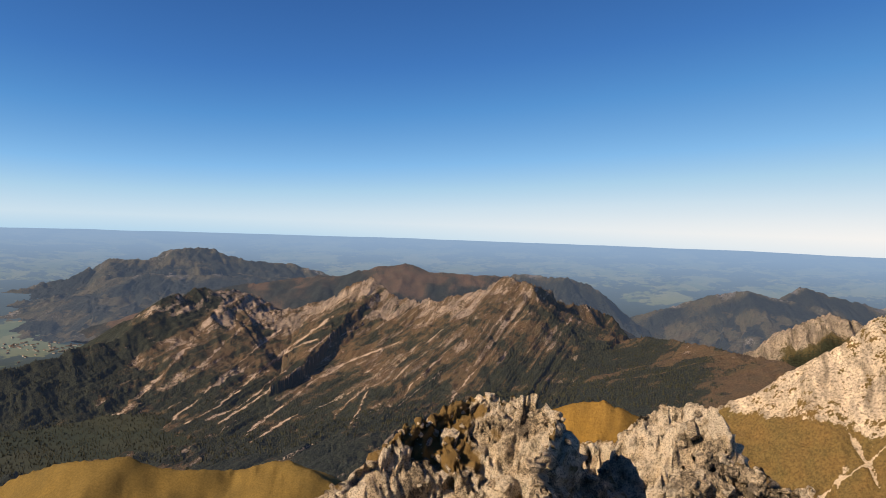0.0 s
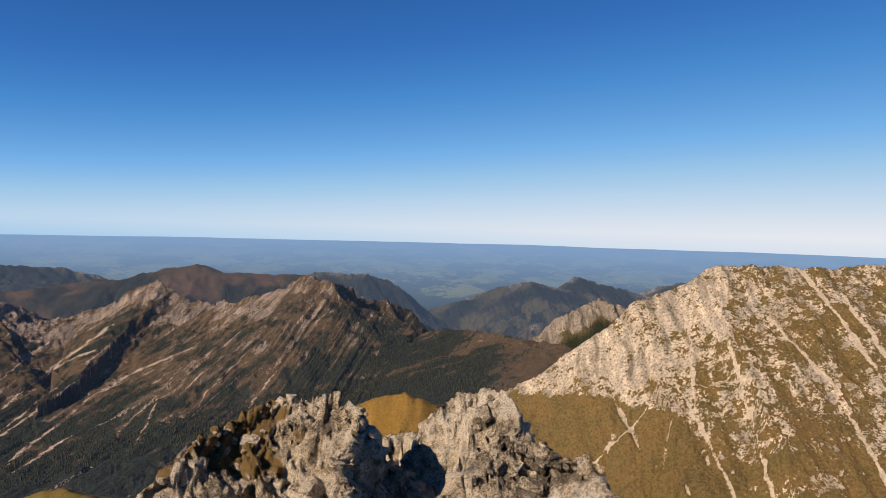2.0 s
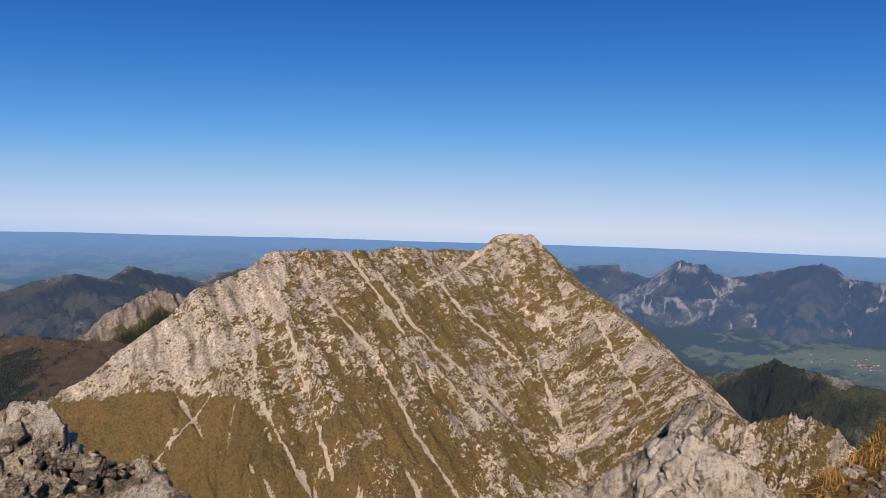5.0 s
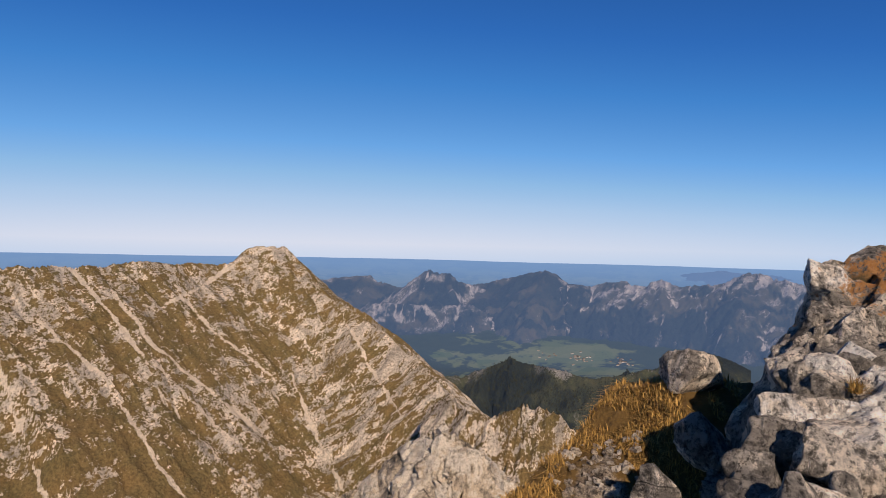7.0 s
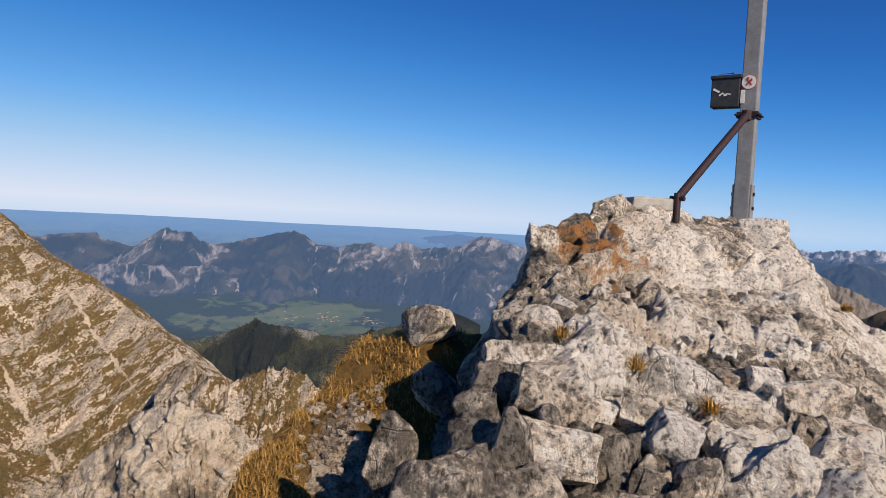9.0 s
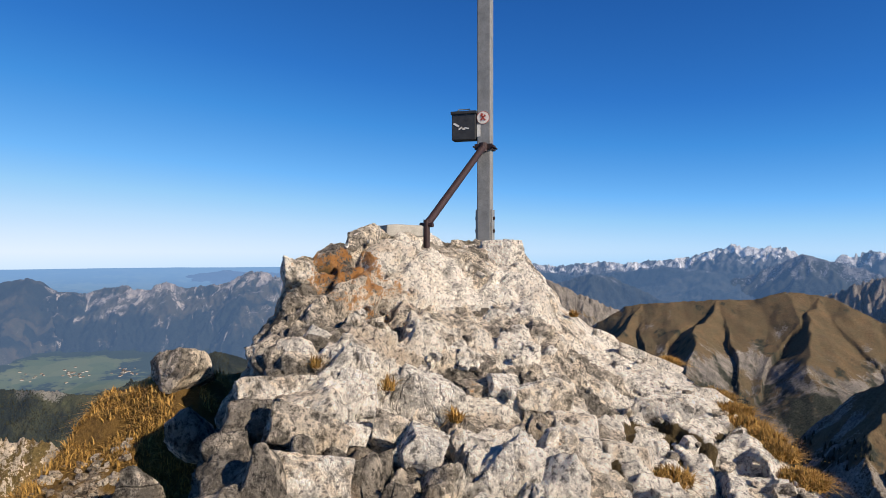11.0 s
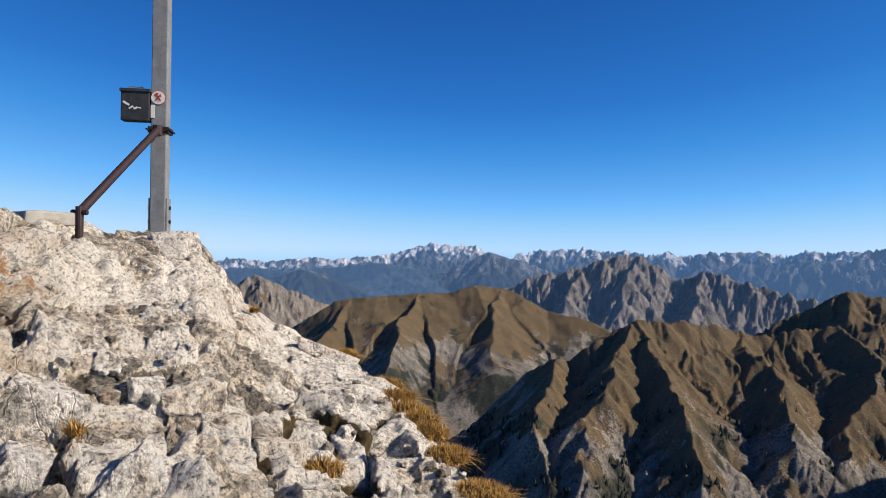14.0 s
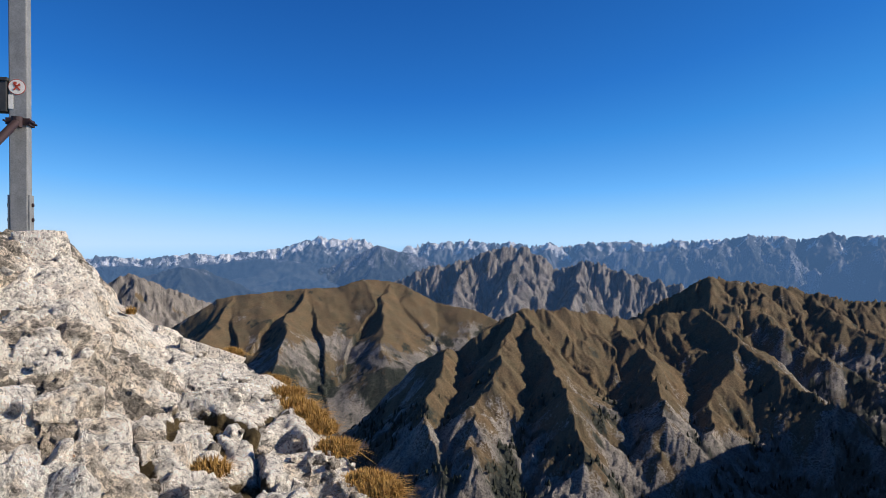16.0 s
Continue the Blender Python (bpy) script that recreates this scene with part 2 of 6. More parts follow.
def build_ground():
    az = np.concatenate([np.arange(-60, 200, 0.8), np.arange(200, 300.1, 4)])
    r = np.concatenate([np.geomspace(0.05, 900, 60), np.linspace(925, 4950, 210)])
    a, d = np.meshgrid(az, r, indexing="ij")
    z = valley(a, d)
    x, y = ground_point(a, d)
    # meadows in the two valleys and, thinner, over the plain; woods elsewhere
    west = np.exp(-((a + 33) / 9) ** 2 - ((d - 2550) / 420) ** 2)
    east = np.exp(-((a - 83) / 12) ** 2 - ((d - 2560) / 480) ** 2)
    foot = np.exp(-((a - 26) / 8) ** 2 - ((d - 2500) / 260) ** 2)
    open_land = -0.22 + 0.34 * west + 0.32 * east + 0.26 * foot + 0.24 * smooth(3000, 3700, d)
    # far: share of painted haze glow, growing with distance
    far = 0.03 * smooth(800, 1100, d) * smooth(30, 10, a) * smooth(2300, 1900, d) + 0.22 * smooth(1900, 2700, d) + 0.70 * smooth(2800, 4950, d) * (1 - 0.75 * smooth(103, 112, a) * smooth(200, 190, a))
    turf = np.maximum(1 - smooth(200, 500, d), 0.12 * smooth(40, 15, a) * smooth(2000, 1600, d) * smooth(-0.2, 0.3, fbm(x / 120, y / 120, 5, 9)))
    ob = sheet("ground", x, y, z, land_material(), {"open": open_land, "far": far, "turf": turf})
    tagged(ob, "green valley meadows, dark woods and farmland plain with painted haze", "ground", kind="structure")


# ---- mountains ----
HEIGHTS = {}


def skeleton(az, r, lines, steep, gully, wave, jag, seed, shape=1.0):
    """Heights over a polar grid: each line is a crest of (azimuth, elevation, distance); flanks fall from it, cut by gullies.
    Returns the height, the way along the main crest and the distance from the crest."""
    x0, y0 = ground_point(az, r)
    x, y = x0 + 0.55 * wave * fbm(x0 / (2.2 * wave), y0 / (2.2 * wave), 4, seed + 60), y0 + 0.55 * wave * fbm(x0 / (2.2 * wave) + 31, y0 / (2.2 * wave), 4, seed + 61)
    best, second = np.full(az.shape, -9e9), np.full(az.shape, -9e9)
    along, away = np.zeros(az.shape), np.zeros(az.shape)
    for k, line in enumerate(lines):
        pts, fall = line if isinstance(line, tuple) else (line, steep)
        px, py = ground_point(np.array([p[0] for p in pts], float), np.array([p[2] for p in pts], float))
        pz = np.array([height_at(p[1], p[2]) for p in pts])
        near, zs, ss, side = np.full(az.shape, 9e9), np.zeros(az.shape), np.zeros(az.shape), np.zeros(az.shape)
        start = 0.0
        for i in range(len(pts) - 1):
            vx, vy = px[i + 1] - px[i], py[i + 1] - py[i]
            length = math.hypot(vx, vy)
            u = np.clip(((x - px[i]) * vx + (y - py[i]) * vy) / length ** 2, 0, 1)
            d = np.hypot(x - px[i] - u * vx, y - py[i] - u * vy)
            hit = d < near
            near = np.where(hit, d, near)
            zs = np.where(hit, pz[i] + u * (pz[i + 1] - pz[i]), zs)
            ss = np.where(hit, start + u * length, ss)
            start += length
        s = ss + 500 * k
        warp = 0.5 * wave * fbm(x / (3 * wave), y / (3 * wave), 3, seed + 40)
        cut = ridged((s + warp) / wave, near / (wave * 7.0), 4, seed + 3)
        notch = jag * ridged(s / (jag * 5.0), near / (jag * 14.0), 4, seed + 9) * np.exp(-near / (jag * 14))
        small = ridged((s + 1.6 * warp) / (wave * 0.31), near / (wave * 1.9), 3, seed + 5)
        relief = gully * wave * (0.5 * (cut - 0.6) * smooth(0, wave * 2.5, near) + 0.32 * (small - 0.5) * smooth(0, wave * 0.8, near))
        z = zs - fall * near ** shape * (1.0 if shape == 1 else 60 ** (1 - shape)) + relief + notch - 0.35 * jag
        hit = z > best
        second = np.where(hit, best, np.maximum(second, z))
        best = np.where(hit, z, best)
        along, away = np.where(hit, s, along), np.where(hit, near, away)
    soft = 0.45 * wave
    best = best + soft * np.log1p(np.exp(-np.clip(best - second, 0, 99 * soft) / soft)) * smooth(0.4 * wave, 3.0 * wave, away)
    return best, along, away, x0, y0


def erode(x, y, z, wave, depth, octaves, seed):
    """Ravines that run down the slope and branch: waves laid across the fall line, each finer set following the last.
    Returns the height and how deep in a ravine (-1) or on a rib (1) each point lies."""
    xa, xb, ya, yb = np.gradient(x, axis=0), np.gradient(x, axis=1), np.gradient(y, axis=0), np.gradient(y, axis=1)
    za, zb = np.gradient(z, axis=0), np.gradient(z, axis=1)
    det = xa * yb - xb * ya
    gx, gy = (za * yb - zb * ya) / det, (zb * xa - za * xb) / det
    ribs, total, power, first = 0, 0, 1.0, None
    for k in range(octaves):
        size = wave * 0.52 ** k
        slope = np.hypot(gx, gy) + 1e-6
        sx, sy = -gy / slope, gx / slope
        px, py = x / size + 7.7 * k, y / size
        ix, iy = np.floor(px), np.floor(py)
        wave_sum, sine_sum, weights = 0, 0, 0
        for i in (-1, 0, 1):
            for j in (-1, 0, 1):
                jx, jy = ix + i, iy + j
                vx = px - jx - 0.2 - 0.6 * hash01(jx, jy, seed + 31 * k)
                vy = py - jy - 0.2 - 0.6 * hash01(jx, jy, seed + 31 * k + 5)
                w = np.exp(-2.2 * (vx * vx + vy * vy))
                phase = (vx * sx + vy * sy) * 6.283 * 0.85
                wave_sum, sine_sum, weights = wave_sum + np.cos(phase) * w, sine_sum + np.sin(phase) * w, weights + w
        h, g = wave_sum / weights, sine_sum / weights
        lift = depth * size * power * np.minimum(slope * 1.3, 1.0)
        z = z + lift * (h - 0.25)
        gx, gy = gx - g * sx * 6.283 * 0.85 / size * lift, gy - g * sy * 6.283 * 0.85 / size * lift
        first = h if first is None else first
        ribs, total, power = ribs + h * power, total + power, power * 0.85
    return z, ribs / total, first


def mountain(name, span, depth, counts, lines, material, masks, label, steep=0.7, gully=0.5, wave=60.0, jag=6.0, rough=3.0, seed=1,
             kind="", category="mountain", shape=1.0, floor=valley, sink=25.0, craggy=1.0, ravine=None, cutting=0.16, furrow=None, fans=1.0):
    az, r = np.meshgrid(np.linspace(*span, counts[0]), np.linspace(*depth, counts[1]), indexing="ij")
    z, s, d, x, y = skeleton(az, r, lines, steep, 0.4 * gully, wave, jag, seed, shape)
    z, ribs, runnel = erode(x, y, z, ravine or 1.1 * wave, cutting, 4, seed + 90)
    z = z + 0.6 * rough * fbm(x / (rough * 9), y / (rough * 9), 5, seed + 20)
    if furrow:
        z = z + furrow(x, y, z, az, d)
    attributes = masks(s, d, z, x, y, az)
    crags = ridged(x / (rough * 4.2), (y + 0.7 * z) / (rough * 4.2), 4, seed + 33) + 0.6 * ridged(x / (rough * 1.7), (y + z) / (rough * 1.7), 3, seed + 35)
    z = z + rough * 0.75 * craggy * (crags - 0.9) * smooth(0.3, 0.7, attributes["rock"])
    attributes["rock"] = attributes["rock"] + 0.16 * ribs
    if "scree" in attributes:
        attributes["scree"] = attributes["scree"] + 0.62 * fans * smooth(-0.45, -0.85, runnel) * smooth(-0.3, 0.25, fbm(x / (2.5 * wave), y / (2.5 * wave), 3, seed + 77))
    attributes.setdefault("scree", np.zeros(z.shape))
    attributes["band"] = 0.5 + 0.5 * fbm(s / (0.16 * wave), d / (1.3 * wave), 4, seed + 71, 0.6)
    HEIGHTS[(name, seed)] = (x, y, z, attributes["wood"], az, r)
    under = z < floor(az, r) - sink
    ob = sheet(name, x, y, z, material, attributes, cut=under)
    return tagged(ob, label, category, kind=kind)


def veins(s, d, wave, width, seed, stretch=8.0):
    """Long thin scree runs down the fall line."""
    k = vnoise(s / wave + 0.16 * fbm(s / wave, d / (1.5 * wave), 5, seed + 2, 0.65), d / (wave * stretch), seed)
    thin = smooth(0.1, 0.75, 0.5 + 0.5 * fbm(s / (2 * wave), d / (2 * wave), 3, seed + 1))
    return smooth(width, 0.3 * width, np.abs(k)) * thin


def chutes(x, y, z, lines, width, seed, ends=0.0):
    """The main scree chutes, each a line of (azimuth, elevation) on the face, frayed at the edges."""
    a, e = np.degrees(np.arctan2(x, y)), np.degrees(np.arctan2(z - EYE, np.hypot(x, y)))
    a = a + 0.28 * fbm(x / 22, (y + z) / 22, 4, seed, 0.65)
    best = np.full(a.shape, 99.0)
    for line in lines:
        for (a0, e0), (a1, e1) in zip(line, line[1:]):
            va, ve = a1 - a0, e1 - e0
            u = np.clip(((a - a0) * va + (e - e0) * ve) / (va * va + ve * ve), 0, 1)
            best = np.minimum(best, np.hypot(a - a0 - u * va, e - e0 - u * ve) + ends * smooth(0.3, 1.0, np.abs(2 * u - 1)))
    thin = 0.7 + 0.75 * smooth(-0.5, 0.5, fbm(x / 30, (y + z) / 30, 4, seed + 5, 0.65))
    return smooth(1.4, 0.4, best / (width * thin)) * np.minimum(1, 0.35 + thin * 0.7)


GREAT_CHUTES = [[(43.1, -6.1), (47.6, -10.8), (51.3, -17.1), (55.3, -22.1)], [(47.9, -4), (50.9, -8.3), (54.9, -11.8), (58.4, -14.8)], [(40.3, -8.1), (42.4, -14.6), (44.5, -20.8)],
                [(36.6, -11.8), (39.6, -16.9), (42.6, -22.1)], [(52.7, -4.4), (55.7, -7.6), (60.6, -11.4)], [(65.7, -6), (68.1, -10.3), (70.8, -14.3)], [(37.4, -7.2), (38.1, -13.7), (40.6, -18.7)],
                [(61.5, -10.9), (63.9, -16.1), (66.4, -20.4)], [(56.9, -2), (54.2, -3.8), (51.8, -5.1)], [(44.9, -2.2), (48, -6), (50.5, -9.7)], [(51, -9.7), (56, -15), (57.5, -16.2)]]
BROWN_FAN = [[(-18.0, -7.1), (-20.3, -9.9), (-22.3, -12.3), (-25.2, -14.9), (-28.1, -16.4)]]
BROWN_CHUTES = [[(-9.1, -8.0), (-14.1, -11.7), (-18.1, -15.1), (-20.7, -16.3)],
                [(-7.9, -8.4), (-12.2, -11.8), (-16.5, -15.2), (-19.1, -16.1)],
                [(-6.3, -8.4), (-11.1, -11.8), (-15.4, -14.8), (-18.1, -16.4)],
                [(-12.8, -8.5), (-16.6, -11.7), (-19.4, -14.2), (-21.7, -15.9)],
                [(-6.6, -11.0), (-11.0, -13.7), (-15.9, -17.3)],
                [(-15.5, -8.0), (-17.7, -10.0), (-19.8, -12.2)],
                [(-4.2, -11.7), (-6.5, -14.0), (-8.8, -16.3)],
                [(-10.4, -9.9), (-12.3, -10.6), (-14.5, -12.1)],
                [(1.4, -10.1), (-2.4, -13.7), (-2.8, -14.6)], [(3.3, -12), (1.9, -13.8), (0.7, -15.6)], [(-13.5, -15.5), (-16.3, -17.5)], [(-6, -14.1), (-7.4, -17.1)], [(-3.3, -10), (-8.7, -12.1), (-11.8, -14.2)], [(-11.8, -15.9), (-15.5, -18)]]


def mask_great(s, d, z, x, y, az):
    """Streaks of scree down the fall line, crags below the crest, turf between."""
    w = 7 * fbm(x / 40, y / 40, 4, 5)
    runs = np.maximum(veins(s + 0.5 * w, d, 40, 0.10, 61, 16), 0.9 * veins(s + 0.5 * w, d, 19, 0.10, 64, 14))
    grainy = 0.42 * fbm((s + w) / 9, (d + w) / 40, 6, 62, 0.72) + 0.85 * fbm(x / 8, (y + z) / 8, 5, 66, 0.72)
    patch = fbm(x / 45, (y + z) / 45, 4, 63, 0.6)
    chute = chutes(x, y, z, GREAT_CHUTES, 0.19, 67, 0.04)
    el = np.degrees(np.arctan2(z - EYE, np.hypot(x, y)))
    rock = 0.36 + 0.75 * grainy + 0.40 * patch + 0.12 * runs + 0.05 * smooth(58, 66, az) - 0.16 * smooth(-12, -17, el) * smooth(58, 48, az)
    rock += 0.12 * smooth(120, 10, d) + 0.06 * smooth(62, 70, az) * smooth(60, 160, d)
    left = smooth(44, 33, az)
    bowl = smooth(0.6, -0.6, el - np.interp(az, [22.9, 30.6, 36.7, 40.6, 43], [-13.6, -13.5, -14.6, -19.1, -23]) + 0.08 * w) * smooth(44, 41, az)
    rock += left * 0.26 * smooth(190, 90, d) - 0.75 * bowl
    path = 0.62 * smooth(1.8, 0.5, np.abs(d - 122 - 8 * np.sin(s / 45))) * smooth(24, 27, az) * smooth(47, 44, az)
    return {"rock": rock, "wood": 0 * rock, "scree": np.maximum(np.maximum(0.34 * runs + 0.22 * grainy - 0.04 - 0.5 * bowl, path), 0.66 * chute)}


def brown_lie(x, y, z, az):
    """Across and along the slanting gullies of the brown range, in degrees."""
    el = np.degrees(np.arctan2(z - EYE, np.hypot(x, y)))
    fall = np.interp(az, [-40, -25, -5, 3, 8, 20], [-19.25, -11.5, -1.5, 4.9, 11.6, 30.8])
    w = 0.30 * fbm(x / 90, y / 90, 4, 15, 0.6)
    return el - fall + w, az + 2.5 * w, el


def furrow_brown(x, y, z, az, d):
    """Ribs and gullies that slant down the face."""
    across, along, el = brown_lie(x, y, z, az)
    deep = smooth(8, 60, d) * smooth(13.5, 9, az)
    return deep * (4.5 * (ridged(across / 1.3, along / 18, 2, 801) - 0.6) + 5.0 * (ridged(across / 0.5, along / 8, 3, 803) - 0.6))


def mask_brown(s, d, z, x, y, az):
    across, along, el = brown_lie(x, y, z, az)
    chute = np.maximum(chutes(x, y, z, BROWN_CHUTES, 0.105, 79, 0.04), 0.9 * chutes(x, y, z, BROWN_FAN, 0.26, 87, 0.08)) * smooth(-0.75, 0.1, fbm(across / 0.3, along / 1.5, 4, 85, 0.65))
    streak = fbm(across / 0.42, along / 5.0, 5, 78, 0.66)
    fine = fbm(across / 0.14, along / 1.6, 4, 81, 0.7)
    patch = fbm(x / 60, (y + z) / 60, 6, 73, 0.68)
    crest = smooth(-25, -17, az) * smooth(8, -1, az)
    high = smooth(160, 15, d)
    rock = 0.27 + 0.5 * patch + 0.42 * streak + 0.38 * fine + (0.10 + 0.28 * crest) * high - 0.35 * smooth(11, 15, az)
    low = smooth(np.interp(az, [-30, -20, -8, 2, 10], [-7, -9.5, -11.5, -11.5, -9]), np.interp(az, [-30, -20, -8, 2, 10], [-11, -15, -17, -16.5, -12]), el)
    wood = 0.40 + 0.75 * fbm(x / 55, (y + z) / 55, 7, 74, 0.74) - 0.5 * streak + 0.2 * fine + 0.36 * low - 0.8 * chute - 0.34 * smooth(140, 0, d)
    wood += 0.6 * smooth(-0.3, 0.7, el + 7.1 - 0.66 * (az + 18.2)) * smooth(-15, -17.5, az) + smooth(9, 14, az) * (0.20 + 1.1 * fbm((x + 0.5 * y) / 240, (y - 0.5 * x) / 38, 5, 77, 0.62) - 0.28 * smooth(19, 25, az))
    runs = smooth(0.30, 0.52, fbm(across / 0.5, along / 9.0, 4, 83, 0.55)) * smooth(-22, -17, az) * smooth(5, 0, az)
    return {"rock": rock, "wood": wood, "scree": np.maximum(0.55 * runs + 0.22 * fine + 0.1 * patch - 0.08, 0.66 * chute)}


def mask_wood(s, d, z, x, y, az):
    patch = fbm(x / 150, y / 150, 6, 83, 0.6)
    rock = 0.15 + 0.5 * fbm(x / 60, y / 60, 5, 84) + 0.25 * smooth(70, 0, d)
    meadow = smooth(0.02, 0.2, fbm(x / 70, y / 70, 4, 87, 0.6)) * smooth(110, 230, d)
    return {"rock": rock, "wood": 0.62 + 0.55 * patch - 0.25 * smooth(60, 0, d) - 0.5 * meadow}


def mask_ne(s, d, z, x, y, az):
    patch = fbm(x / 60, (y + z) / 60, 6, 93, 0.68)
    runs = veins(s, d, 38, 0.12, 94, 7)
    rock = 0.30 + 0.6 * patch + 0.45 * runs + 0.25 * smooth(150, 0, d)
    wood = 0.42 + 0.8 * fbm(x / 110, y / 110, 6, 95, 0.66) + 0.5 * smooth(90, 260, d) - 0.3 * runs - 0.2 * smooth(85, 90, az)
    return {"rock": rock, "wood": wood, "scree": 0.6 * runs * smooth(330, 200, d) + 0.2 * patch}


def mask_east(s, d, z, x, y, az):
    patch = fbm(x / 70, y / 70, 6, 103, 0.66)
    runs = veins(s, d, 45, 0.12, 104, 7)
    rock = 0.18 + 0.5 * patch + 0.16 * runs + 0.42 * smooth(-150, -290, z)
    wood = 0.20 + 0.8 * fbm(x / 50, y / 50, 7, 105, 0.7) + 0.36 * smooth(-170, -320, z)
    return {"rock": rock, "wood": wood}


def mask_rock(s, d, z, x, y, az):
    rock = 0.75 + 0.5 * fbm(x / 60, y / 60, 5, 113) - 0.35 * smooth(150, 400, d)
    return {"rock": rock, "wood": 0.1 + 0.4 * fbm(x / 90, y / 90, 5, 114) + 0.45 * smooth(150, 350, d)}


def mask_snow(s, d, z, x, y, az):
    rock = 0.66 + 0.9 * fbm(x / 45, y / 45, 5, 123) - 0.8 * smooth(30, 150, d) + 0.28 * np.exp(-((az - 139.5) / 4.5) ** 2) - 0.12
    return {"rock": rock, "wood": 0.1 + 0.5 * smooth(90, 260, d)}


BROWN_CREST = [(-18.2, -7.1, 1955), (-17.1, -7.5, 1980), (-14.6, -7.5, 2000), (-12.3, -7.2, 2010), (-10.6, -6.6, 2000), (-9.1, -5.9, 1975), (-7.4, -5.1, 1945), (-6.1, -4.5, 1915), (-5.2, -4.9, 1900), (-4.3, -5.9, 1880),
               (-1.9, -6.3, 1835), (0.4, -6.2, 1790), (3.3, -5.2, 1730), (5.2, -4.4, 1680), (6.2, -4.2, 1660)]
WOODED_SHOULDER = [(-40, -13.6, 1640), (-33.3, -11.4, 1720), (-29.8, -10.4, 1780), (-26, -9.7, 1840), (-24.9, -8.4, 1870), (-22.1, -6.4, 1960), (-20, -5.7, 2030), (-17.4, -5.7, 2080), (-14.5, -6.6, 2100)]
EAST_CREST = [(145.2, -20, 1130), (145.8, -15.5, 1150), (146.4, -12.0, 1160), (148.6, -9.4, 1105), (151.4, -7.65, 1100), (153.6, -6.6, 1120), (155.6, -5.4, 1140), (158.8, -5.4, 1180), (161.5, -5.6, 1230), (163.8, -6.2, 1280), (166.5, -5.7, 1300), (169.5, -5.15, 1320)]


